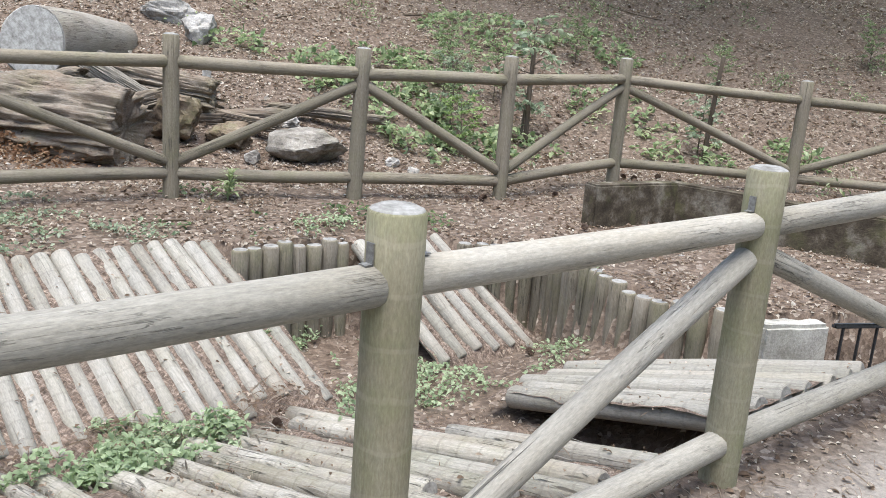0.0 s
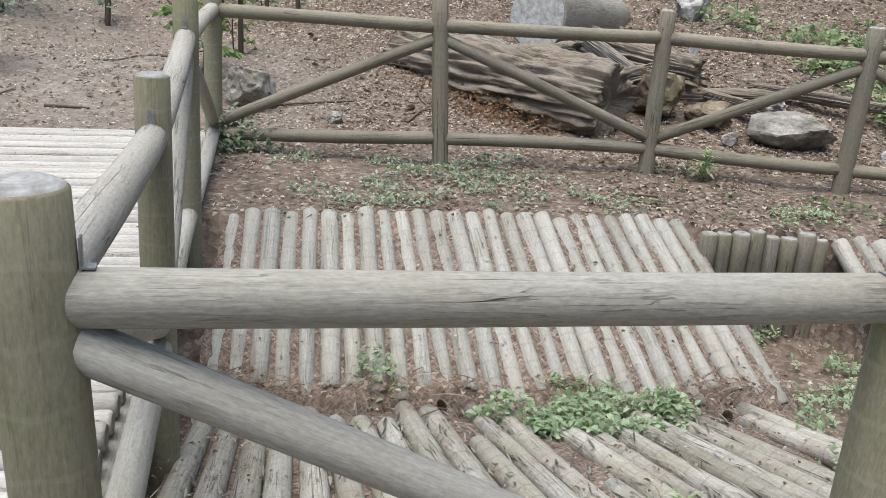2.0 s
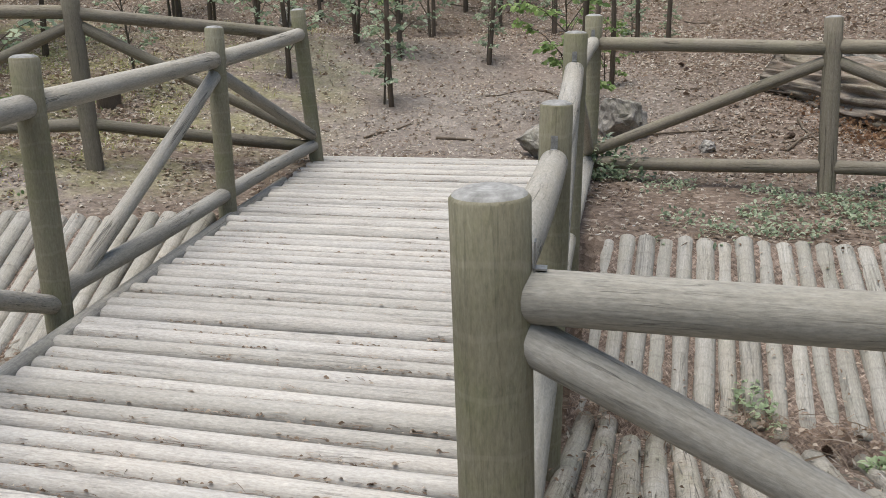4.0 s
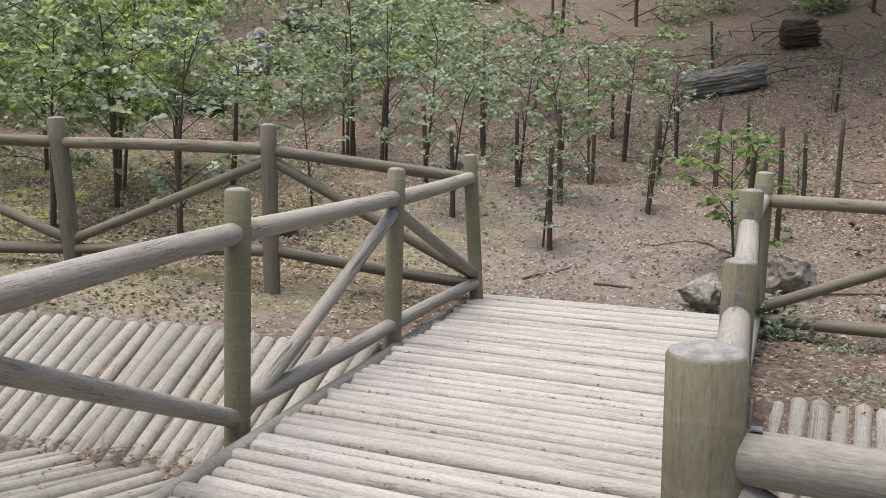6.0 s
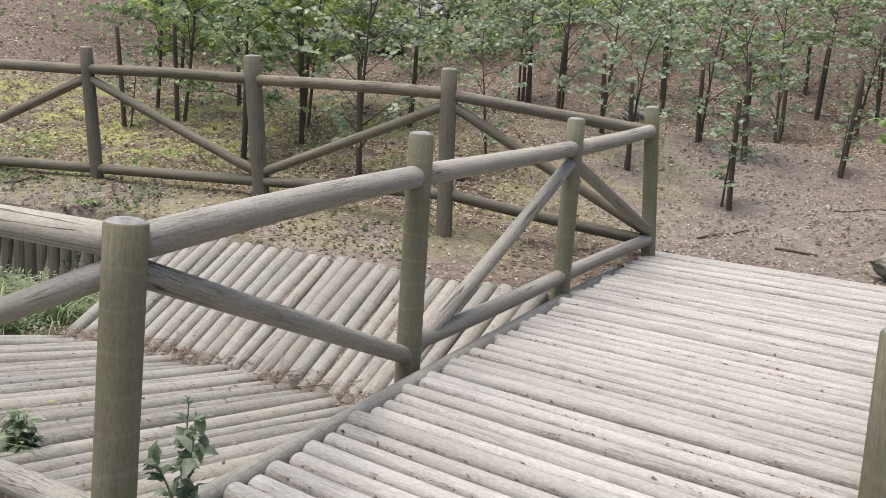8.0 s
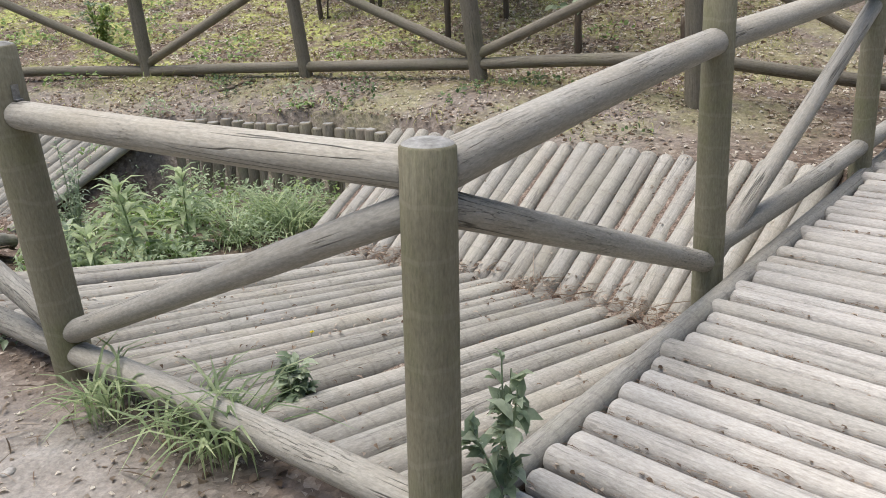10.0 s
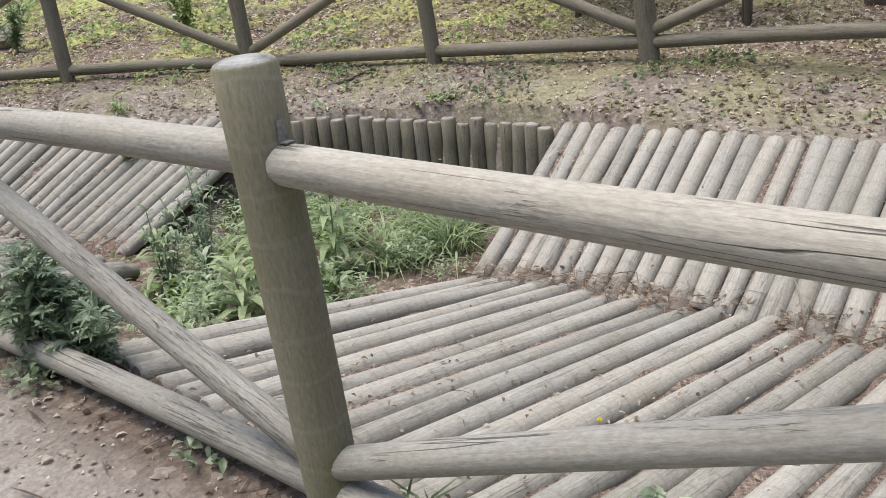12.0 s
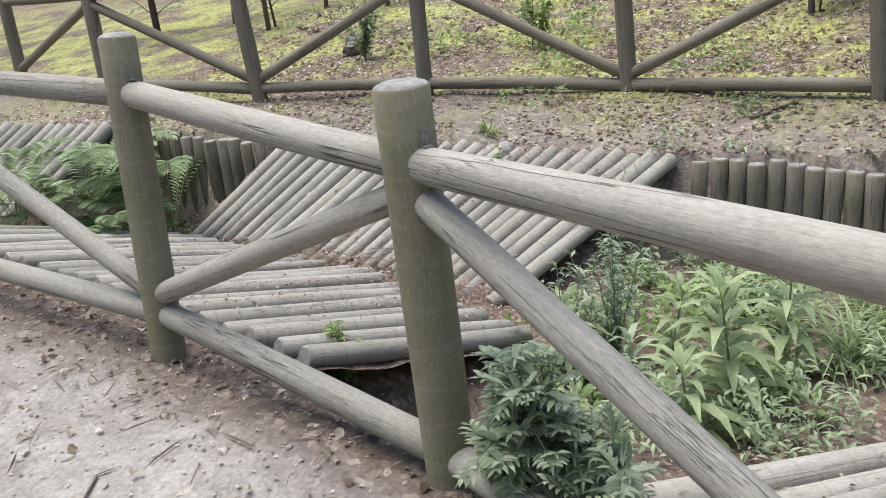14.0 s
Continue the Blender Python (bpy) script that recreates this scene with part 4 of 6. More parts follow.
def box_part(name, size, at, turn, material, parent, label="", bevel=0.015, uneven=0.006):
    bm = bmesh.new()
    bmesh.ops.create_cube(bm, size=1.0)
    for v in bm.verts:
        v.co = Vector((v.co.x * size[0], v.co.y * size[1], v.co.z * size[2]))
    bmesh.ops.subdivide_edges(bm, edges=bm.edges[:], cuts=6, use_grid_fill=True)
    for v in bm.verts:
        v.co += noise.noise_vector(v.co * 5 + Vector((size[0] * 9, 0, 0))) * uneven
    sharp = [e for e in bm.edges if len(e.link_faces) == 2 and e.calc_face_angle() > 1.0]
    bmesh.ops.bevel(bm, geom=sharp, offset=bevel, segments=2, affect="EDGES")
    ob = part(name, bm, material, parent, label)
    ob.matrix_basis = pose(at[0] - parent.location.x, at[1] - parent.location.y, at[2] - parent.location.z, 0, 0, turn)
    return ob


def wall_between(name, a, b, z0, z1, thick, material, parent):
    mx, my = (a[0] + b[0]) / 2, (a[1] + b[1]) / 2
    return box_part(name, (math.hypot(b[0] - a[0], b[1] - a[1]), thick, z1 - z0), (mx, my, (z0 + z1) / 2), math.degrees(math.atan2(b[1] - a[1], b[0] - a[0])), material, parent)


basin = thing("concrete_basin", 0.5, 8.0, 0.0, "low mossy dark concrete basin walls on the soil", "basin")
wall_between("basin_wall", (-0.2, 7.44), (0.44, 8.05), -0.1, 0.37, 0.15, CONCRETE, basin)
wall_between("basin_wall", (0.42, 8.08), (3.2, 6.85), -0.1, 0.37, 0.15, CONCRETE, basin)
block = thing("concrete_block", 1.15, 5.7, -0.4, "rough grooved concrete block beside the palisade", "concrete block")
box_part("body", (0.43, 0.32, 0.5), (1.068, 5.752, -0.25), 28, GABION, block, bevel=0.022, uneven=0.007)
for k in range(9):
    box_part("rib", (0.3, 0.016, 0.014), (1.165, 5.634, -0.06 - 0.032 * k), 28, GABION, block, bevel=0.003, uneven=0.002)
rail = thing("iron_railing", 1.6, 5.85, -0.4, "low dark iron railing beside the concrete block", "railing")
for k in range(11):
    box_part("bar", (0.014, 0.014, 0.46), (1.40 + 0.10 * k, 5.75 + 0.053 * k, -0.24), 28, DARK_IRON, rail, bevel=0.003, uneven=0.0)
wall_between("top_bar", (1.34, 5.72), (2.46, 6.31), -0.015, 0.01, 0.03, DARK_IRON, rail)


# ---- plants ----
def tube(points, r0, r1, seg=6):
    """Verts and faces of a tapering bent stem through the points."""
    verts, faces = [], []
    n = len(points)
    for k, p in enumerate(points):
        p = Vector(p)
        way = (Vector(points[min(k + 1, n - 1)]) - Vector(points[max(k - 1, 0)])).normalized()
        side = way.orthogonal().normalized()
        other = way.cross(side)
        r = r0 + (r1 - r0) * k / (n - 1)
        for j in range(seg):
            a = 2 * math.pi * j / seg
            verts.append(tuple(p + (side * math.cos(a) + other * math.sin(a)) * r))
    for k in range(n - 1):
        for j in range(seg):
            a, b = k * seg + j, k * seg + (j + 1) % seg
            faces.append((a, b, b + seg, a + seg))
    return verts, faces


def join(pieces):
    verts, faces = [], []
    for v, f in pieces:
        k = len(verts)
        verts += v
        faces += [tuple(i + k for i in face) for face in f]
    return verts, faces


def build_sapling(height, limbs, twigs, leaf, spread, bare, seed, material, label, flat=0.0, per=14):
    """A young tree: a thin bent trunk, limbs that fork into twigs, and leaves in two rows along each twig. flat: 1 spreads the crown like an umbrella."""
    rng, g = random.Random(seed), np.random.default_rng(seed)
    tree = thing("sapling", 0, 0, 0, label, "tree", "planted saplings")
    bend = [rng.uniform(-0.06, 0.06) * height for _ in range(4)]
    trunk = [(bend[0] * u + bend[1] * u * u, bend[2] * u + bend[3] * u * u, height * u - 0.06) for u in [k / 8 for k in range(9)]]
    stem = mesh_object("trunk", *tube(trunk, 0.012 + 0.005 * height, 0.004, 7), BARK_WOOD, tree)
    base, ways, thin = [], [], []
    for k in range(limbs):
        u = bare + (1 - bare) * (k + rng.random()) / limbs
        i = min(int(u * 8), 7)
        root = Vector(trunk[i]).lerp(Vector(trunk[i + 1]), u * 8 - i)
        a = k * 2.4 + rng.uniform(-0.6, 0.6)
        v = (u - bare) / (1 - bare)
        shape = (0.45 + 0.55 * math.sin(math.pi * (0.2 + 0.72 * v))) * (1 - flat) + flat * (0.35 + 0.75 * v)
        reach = spread * shape * rng.choice((0.45, 0.75, 1.0, 1.2))
        out = Vector((math.cos(a), math.sin(a), rng.uniform(0.1, 1.3) * (1 - 0.7 * flat)))
        mid = root + out * reach * 0.55
        tip = root + out * reach + Vector((rng.uniform(-0.1, 0.1), rng.uniform(-0.1, 0.1), -0.16)) * reach
        mesh_object("limb", *tube([root, mid, tip], 0.0075, 0.002, 5), BARK_WOOD, stem)
        for t in range(twigs):
            s = 0.3 + 0.7 * (t + rng.random()) / twigs
            p = root.lerp(mid, s * 2) if s < 0.5 else mid.lerp(tip, s * 2 - 1)
            turn = rng.uniform(0.3, 1.2) * rng.choice((-1, 1)) if t < twigs - 1 else 0.0
            way = Vector((math.cos(a + turn), math.sin(a + turn), rng.uniform(-0.35, 0.55))).normalized()
            length = (0.16 + 0.16 * spread) * rng.uniform(0.6, 1.25)
            end = p + way * length
            thin.append(tube([p, p.lerp(end, 0.5) + Vector((0, 0, 0.01)), end + Vector((0, 0, -0.025))], 0.003, 0.0012, 4))
            across = way.cross(Vector((0, 0, 1))).normalized()
            for q in range(per):
                c = p.lerp(end, 0.15 + 0.85 * q / (per - 1))
                base.append(tuple(c + Vector((rng.gauss(0, 0.008), rng.gauss(0, 0.008), rng.gauss(0, 0.012)))))
                ways.append(tuple(way * 0.7 + across * (1 if q % 2 else -1) * rng.uniform(0.4, 1.2) + Vector((0, 0, rng.uniform(-0.75, 0.4)))))
    tagged(mesh_object("branchwork", *join(thin), BARK_WOOD, tree), "thin brown twigs", kind="stuff")
    n = len(base)
    v, f = leaf_cloud(base, ways, np.tile((0, 0, 1.0), (n, 1)) + g.normal(size=(n, 3)) * 0.9, g.uniform(0.6, 1.3, n) * leaf, g.uniform(0.5, 0.75, n) * leaf, 0.1)
    mesh_object("crown", v, f, material, tree)
    return tree


def stake_thing(height, seed):
    rng = random.Random(seed)
    ob = new("tree_stake", log_mesh("tree_stake", height + 0.15, 0.031, 0.026, STAKE_WOOD, rng, seg=9, rings=5, chamfer=0.006, wobble=0.04, bend=0.012))
    return tagged(ob, "dark brown wooden stake beside a young tree", "stake", "tree stakes")


KINDS = {
    "tall": build_sapling(2.6, 22, 5, 0.088, 0.78, 0.26, 51, LEAF_TREE, "young leafy green tree with a slender trunk"),
    "full": build_sapling(2.1, 21, 5, 0.077, 0.7, 0.28, 52, LEAF_DARK, "young dark-leaved tree with a slender trunk"),
    "blue": build_sapling(2.4, 20, 5, 0.088, 0.72, 0.28, 56, LEAF_BLUE, "young tree with bluish green leaves"),
    "umbrella": build_sapling(2.0, 16, 6, 0.08, 1.0, 0.55, 57, LEAF_DARK, "young tree with a broad flat crown", 0.9),
    "slim": build_sapling(1.75, 18, 3, 0.075, 0.42, 0.13, 53, LEAF_BLUE, "thin sapling with sparse green leaves", per=8),
    "sparse": build_sapling(1.5, 14, 3, 0.085, 0.3, 0.2, 54, LEAF_BLUE, "spindly sapling with few bluish leaves", per=8),
    "yellow": build_sapling(1.35, 14, 4, 0.085, 0.34, 0.2, 55, LEAF_BRIGHT, "spindly sapling with yellowish green leaves", per=8),
}
STAKES = [stake_thing(1.1, 61), stake_thing(1.2, 62), stake_thing(0.95, 63)]
# x, y, kind of sapling, its size, whether a stake stands by it
PLANTED = [
    (-8.66, 3.58, "sparse", 0.7, 1), (-10.06, 5.47, "sparse", 0.75, 1), (-10.9, 4.03, "slim", 1.05, 1), (-10.36, 4.44, "slim", 0.95, 1),
    (-15.08, 4.73, "slim", 1.2, 1), (-13.22, 2.13, "blue", 1.05, 1), (-8.57, -0.19, "slim", 1.1, 1), (-10.24, -0.95, "tall", 0.98, 1),
    (-11.13, -0.99, "blue", 1.0, 1), (-9.57, -1.51, "full", 1.1, 1), (-11.59, 0.29, "umbrella", 0.95, 1), (-9.67, 2.79, "slim", 0.9, 1),
    (-11.72, 2.36, "slim", 1.1, 1), (-14.42, 7.19, "umbrella", 1.15, 1), (-12.61, 6.93, "slim", 1.0, 1), (-10.86, 6.89, "sparse", 0.75, 1),
    (-7.28, 5.05, "yellow", 0.95, 1), (-9.56, 7.32, "sparse", 0.8, 1), (-9.47, 7.86, "sparse", 0.5, 1), (-14.69, 8.33, "slim", 0.75, 1),
    (-12.35, 5.63, "slim", 1.1, 1), (-15.05, 11.85, "sparse", 0.7, 1), (-12.09, 8.19, "sparse", 0.9, 1), (-9.32, 1.16, "slim", 0.75, 0),
    (-10.85, 2.73, "slim", 1.05, 1), (-15.77, 7.49, "slim", 0.8, 1), (-18.46, 11.13, "sparse", 0.9, 1), (-14.82, 2.15, "full", 1.0, 1),
    (-12.4, -0.4, "tall", 1.05, 0), (-12.9, -2.2, "blue", 1.15, 1), (-12.2, -3.2, "full", 1.15, 0), (-11.3, -2.6, "tall", 1.1, 1),
    (-15.4, -0.6, "tall", 1.1, 0), (-15.0, -3.6, "full", 1.3, 0), (-13.4, 4.2, "umbrella", 0.9, 1),
    (-16.6, 3.2, "tall", 0.95, 0), (-13.5, 5.6, "yellow", 1.1, 1), (-17.2, 6.4, "full", 0.9, 0),
    (-11.01, -3.19, "sparse", 0.9, 1), (-9.9, -5.6, "sparse", 0.6, 0), (-11.09, -11.5, "slim", 1.0, 1), (-11.76, -10.6, "slim", 1.0, 1), (-12.36, -9.6, "full", 0.9, 1),
    (-11.5, -8.0, "sparse", 0.9, 1), (-10.8, -9.3, "slim", 0.8, 1), (-8.0, 5.9, "yellow", 0.55, 1), (-7.7, 5.4, "sparse", 0.6, 1),
    (-1.3, 10.9, "sparse", 1.35, 1), (-2.0, 10.2, "blue", 0.34, 0), (0.75, 11.6, "sparse", 0.85, 1), (-1.75, 9.7, "yellow", 0.5, 0),
    (1.0, 13.6, "full", 0.26, 0), (-2.5, 12.0, "full", 0.3, 0), (-1.0, 13.4, "full", 0.28, 0), (3.3, 15.6, "full", 0.3, 0), (-2.3, 10.9, "full", 0.32, 0),
    (-1.8, 11.6, "full", 0.28, 0),
]


def plant_saplings():
    rng = random.Random(71)
    first = dict.fromkeys(KINDS, True)
    stakes = 0
    for x, y, kind, size, staked in PLANTED:
        m = pose(x, y, ground_at(x, y), rng.uniform(-4, 4), rng.uniform(-4, 4), rng.uniform(0, 360)) @ Matrix.Scale(size, 4)
        if first[kind]:
            KINDS[kind].matrix_basis = m
            first[kind] = False
        else:
            copy_thing(KINDS[kind], m)
        if staked:
            sx, sy = x + rng.uniform(0.05, 0.10), y + rng.uniform(-0.08, 0.08)
            m = pose(sx, sy, ground_at(sx, sy) - 0.12, rng.uniform(-4, 4), rng.uniform(-4, 4), rng.uniform(0, 360))
            if stakes < 3:
                STAKES[stakes].matrix_basis = m
            else:
                copy_thing(STAKES[stakes % 3], m)
            stakes += 1


plant_saplings()


def far_wood():
    """The thicket and thin trunks high on the hillside, under an added shading canopy."""
    g, rng = np.random.default_rng(81), random.Random(81)
    bush = []
    for _ in range(62):
        d, a = rng.uniform(17, 33), rng.uniform(-0.35, 0.3)
        x, y = -d * math.cos(a), d * math.sin(a) + 0.5
        bush.append((x, y, ground_at(x, y), rng.uniform(0.7, 1.6)))
    for _ in range(26):
        d, a = rng.uniform(26, 34), rng.uniform(0.25, 0.95)
        x, y = -d * math.cos(a), d * math.sin(a) + 0.5
        bush.append((x, y, ground_at(x, y), rng.uniform(0.35, 0.8)))
    pts = []
    for x, y, z, r in bush:
        n = int(420 * r)
        p = g.normal(size=(n, 3)) * (r * 0.55, r * 0.55, r * 0.42) + (x, y, z + r * 0.6)
        pts.append(p[p[:, 2] > z - 0.1])
    p = np.concatenate(pts)
    n = len(p)
    v, f = leaf_cloud(p, random_ways(g, n), random_ways(g, n, 1.0), g.uniform(0.10, 0.19, n), g.uniform(0.06, 0.11, n))
    tagged(mesh_object("hillside_thicket", v, f, LEAF_DARK), "dark green thicket high on the shaded hillside", "bushes", kind="stuff")
    pieces = []
    for _ in range(60):
        d, a = rng.uniform(24, 40), rng.uniform(-0.4, 0.85)
        x, y = -d * math.cos(a), d * math.sin(a)
        z, h = ground_at(x, y), rng.uniform(3, 7)
        lean = rng.uniform(-0.4, 0.4)
        pieces.append(tube([(x, y, z - 0.2), (x + lean * 0.4, y + lean * 0.3, z + h * 0.5), (x + lean, y + lean, z + h)], rng.uniform(0.03, 0.06), 0.015, 7))
    v, f = join(pieces)
    tagged(mesh_object("thin_trunks", v, f, BARK_WOOD), "thin grey-brown tree trunks high on the hillside", "trees", kind="stuff")
    # leaf clumps added above the view, so that the hillside lies in shade
    top = []
    for _ in range(105):
        d, a = rng.uniform(18, 40), rng.uniform(0.42, 1.2)
        x, y = -d * math.cos(a), d * math.sin(a)
        top.append(g.normal(size=(300, 3)) * (1.3, 1.3, 0.8) + (x, y, ground_at(x, y) + rng.uniform(5.0, 8.0)))
    for _ in range(70):
        x, y = rng.uniform(-7, 11), rng.uniform(14, 25)
        top.append(g.normal(size=(300, 3)) * (1.3, 1.3, 0.8) + (x, y, ground_at(x, y) + rng.uniform(5.5, 8.5)))
    p = np.concatenate(top)
    n = len(p)
    v, f = leaf_cloud(p, random_ways(g, n), random_ways(g, n, 1.0), g.uniform(0.2, 0.36, n), g.uniform(0.12, 0.2, n))
    tagged(mesh_object("tree_canopy", v, f, LEAF_DARK), "unseen leaf canopy added to shade the hillside", "trees", kind="stuff")


far_wood()


def brushwood():
    """Thin dead branches tangled high on the hillside."""
    rng = random.Random(87)
    pieces = []
    for _ in range(300):
        d, a = rng.uniform(21, 33), rng.uniform(0.2, 1.0)
        x, y = -d * math.cos(a), d * math.sin(a)
        n, w = rng.uniform(0.6, 2.2), rng.uniform(0, 6.28)
        z, up = ground_at(x, y), rng.uniform(0.0, 0.3)
        pts = [(x, y, z - 0.02), (x + n * 0.5 * math.cos(w), y + n * 0.5 * math.sin(w), z + up * n * 0.6 + 0.05), (x + n * math.cos(w + 0.3), y + n * math.sin(w + 0.3), max(ground_at(x + n * math.cos(w + 0.3), y + n * math.sin(w + 0.3)), z + up * n * 0.7))]
        pieces.append(tube(pts, rng.uniform(0.008, 0.022), 0.005, 5))
    tagged(mesh_object("brushwood", *join(pieces), TWIG), "dead twigs and brushwood on the hillside", "brushwood", kind="stuff")


brushwood()


def skylight_blockers():
    """Unseen tall trees added behind the path and beyond the hill to block low skylight."""
    g, rng = np.random.default_rng(85), random.Random(85)
    crowns, trunks = [], []
    for k in range(64):
        a = math.radians(-115 + 360 * k / 64 + rng.uniform(-2, 2))
        d = rng.uniform(19, 26) if -115 < math.degrees(a) < 62 else rng.uniform(40, 48)
        x, y = -2 + d * math.cos(a), 1 + d * math.sin(a)
        z, h = ground_at(x, y), rng.uniform(9, 14)
        trunks.append(tube([(x, y, z - 0.3), (x + 0.2, y, z + h * 0.5), (x, y + 0.3, z + h)], 0.16, 0.05, 8))
        for _ in range(7):
            c = (x + rng.gauss(0, 1.4), y + rng.gauss(0, 1.4), z + h * rng.uniform(0.25, 1.05))
            crowns.append(g.normal(size=(75, 3)) * (1.1, 1.1, 0.8) + c)
    p = np.concatenate(crowns)
    n = len(p)
    v, f = leaf_cloud(p, random_ways(g, n), random_ways(g, n, 1.0), g.uniform(0.4, 0.7, n), g.uniform(0.25, 0.4, n))
    tagged(mesh_object("blocker_crowns", v, f, LEAF_IVY), "unseen dark green crowns added to block low skylight", "trees", kind="stuff")
    tagged(mesh_object("wood_trunks", *join(trunks), BARK_WOOD), "unseen brown trunks of the added light-blocking trees", "trees", kind="stuff")


skylight_blockers()


def on_surface(x, y):
    """Heights of the ground or of the log bed that covers it."""
    z = ground_height(x, y)
    for tops, feet, z_top, z_foot, count, r in BEDS:
        outline = tops + feet[::-1]
        inside = inside_outline(x, y, outline)
        if inside.any():
            dt, df = line_distance(x, y, tops), line_distance(x, y, feet)
            k = dt / (dt + df + 1e-9)
            z = np.where(inside, z_top[0] + (z_foot[0] - z_top[0]) * k + (z_top[1] - z_top[0]) * 0.5, z)
    return z


def patch_of_leaves(name, spots, n, leaf, lift, material, label, category, seed, height=0.06, aspect=0.6):
    """Low leafy growth: spots of (x, y, radius); thick in the middle, thin and uneven at the rim."""
    g = np.random.default_rng(seed)
    xs, ys, hs = [], [], []
    for x, y, r in spots:
        k = int(n * r * r)
        a, d = g.uniform(0, 2 * np.pi, k), r * g.random(k) ** 0.6
        px, py = x + d * np.cos(a), y + d * np.sin(a)
        keep = soft_noise(px * 6, py * 6, seed) > 0.36 + 0.25 * (d / r)
        xs.append(px[keep]), ys.append(py[keep]), hs.append(((1 - (d / r) ** 2) * height)[keep])
    x, y, h = np.concatenate(xs), np.concatenate(ys), np.concatenate(hs)
    z = on_surface(x, y) + 0.02 + h * g.random(len(x))
    m = len(x)
    v, f = leaf_cloud(np.stack([x, y, z], 1), random_ways(g, m, 0.25), np.tile((0, 0, 1.0), (m, 1)) + g.normal(size=(m, 3)) * 0.35, g.uniform(0.6, 1.25, m) * leaf, g.uniform(0.75, 1.2, m) * leaf * aspect)
    return tagged(mesh_object(name, v, f, material), label, category, kind="stuff")


patch_of_leaves("nettle_patch", [(-1.86, 3.86, 0.38), (-1.62, 4.12, 0.26), (-2.05, 3.6, 0.24), (-1.9, 4.1, 0.2)], 15000, 0.043, 0.5, LEAF_NETTLE, "light green nettle patch growing over the logs", "weeds", 91, 0.16)
patch_of_leaves("weed_tuft", [(-2.75, 3.35, 0.16), (-1.05, 4.45, 0.15), (-0.75, 3.9, 0.1)], 6000, 0.04, 0.4, LEAF_NETTLE, "small green weeds between the logs", "weeds", 92, 0.14)
patch_of_leaves("ivy_cover", [(-3.85, 3.95, 0.45), (-3.6, 4.5, 0.5), (-4.1, 4.75, 0.5), (-3.3, 5.05, 0.5), (-2.9, 5.3, 0.35), (-4.6, 4.4, 0.35), (-3.9, 5.4, 0.4)], 1900, 0.038, 0.3, LEAF_BLUE, "dark ivy creeping over the brown soil", "ivy", 93, 0.05)
patch_of_leaves("ivy_clump", [(-5.32, 4.14, 0.22), (-5.15, 4.3, 0.16)], 7000, 0.055, 0.3, LEAF_BLUE, "dark ivy clump at the railing's last post", "ivy", 94, 0.3)
patch_of_leaves("ditch_weeds", [(-1.6, 5.5, 0.5), (-1.2, 5.4, 0.45), (-0.75, 5.4, 0.4), (-0.3, 5.9, 0.35), (-1.84, 5.79, 0.36), (-1.87, 6.16, 0.28)], 3600, 0.036, 0.4, LEAF_NETTLE, "yellowish green weeds on the ditch's floor", "weeds", 95, 0.07)
patch_of_leaves("ditch_weeds", [(-6.4, -2.6, 0.55), (-6.7, -3.1, 0.5), (-6.2, -3.4, 0.6), (-5.6, -3.0, 0.45), (-6.9, -2.3, 0.4), (-5.3, -3.6, 0.45), (-6.6, -3.9, 0.35)], 1900, 0.06, 0.3, LEAF_BRIGHT, "green weeds crowding the ditch's floor", "weeds", 96, 0.16)
patch_of_leaves("ditch_weeds", [(-6.5, -7.5, 0.45), (-6.2, -7.9, 0.5), (-5.8, -7.6, 0.4)], 1800, 0.06, 0.3, LEAF_IVY, "dark green weeds below the ferns", "weeds", 97, 0.12)
patch_of_leaves("slope_weeds", [(-2.2, 10.4, 0.8), (-1.6, 9.9, 0.6), (-2.9, 11.2, 0.9), (-1.2, 10.6, 0.5), (-3.4, 10.4, 0.7), (0.6, 11.6, 0.6), (-0.4, 12.2, 0.6), (-3.0, 9.6, 0.6), (-4.6, 10.2, 0.5), (1.9, 12.0, 0.5), (-2.2, 9.2, 0.4), (-2.4, 13.6, 1.0), (-0.8, 14.2, 0.8)], 1100, 0.10, 0.3, LEAF_DARK, "green undergrowth on the brown slope", "weeds", 98, 0.22)
patch_of_leaves("bank_weeds", [(-3.1, 6.6, 0.25), (-1.9, 6.6, 0.3), (-2.5, 5.9, 0.35), (-1.4, 6.8, 0.3), (-2.9, 5.7, 0.2), (-6.5, 0.2, 0.3), (-7.2, -0.5, 0.3), (-7.5, -1.9, 0.35), (-8.0, -3.3, 0.4), (-7.0, -0.9, 0.3)], 1300, 0.045, 0.3, LEAF_IVY, "low green weeds on the bank's edge", "weeds", 99, 0.04)
patch_of_leaves("hill_weeds", [(-9.2, -2.2, 0.5), (-9.6, -3.9, 0.6), (-10.4, -5.4, 0.7), (-9.3, -5.0, 0.4), (-9.8, -6.6, 0.5), (-8.9, 0.2, 0.4), (-10.6, -7.8, 0.7), (-9.0, -7.9, 0.4), (-8.1, -4.9, 0.3), (-11.5, -5.9, 0.6)], 700, 0.06, 0.3, LEAF_BRIGHT, "green weeds scattered over the grassy slope", "weeds", 100, 0.14)
patch_of_leaves("path_weeds", [(-3.3, -2.35, 0.14), (-3.7, -3.2, 0.16), (-2.75, -1.25, 0.12), (-4.35, -4.3, 0.12)], 5000, 0.045, 0.3, LEAF_BLUE, "small green weeds at the foot of the fence", "weeds", 101, 0.1)


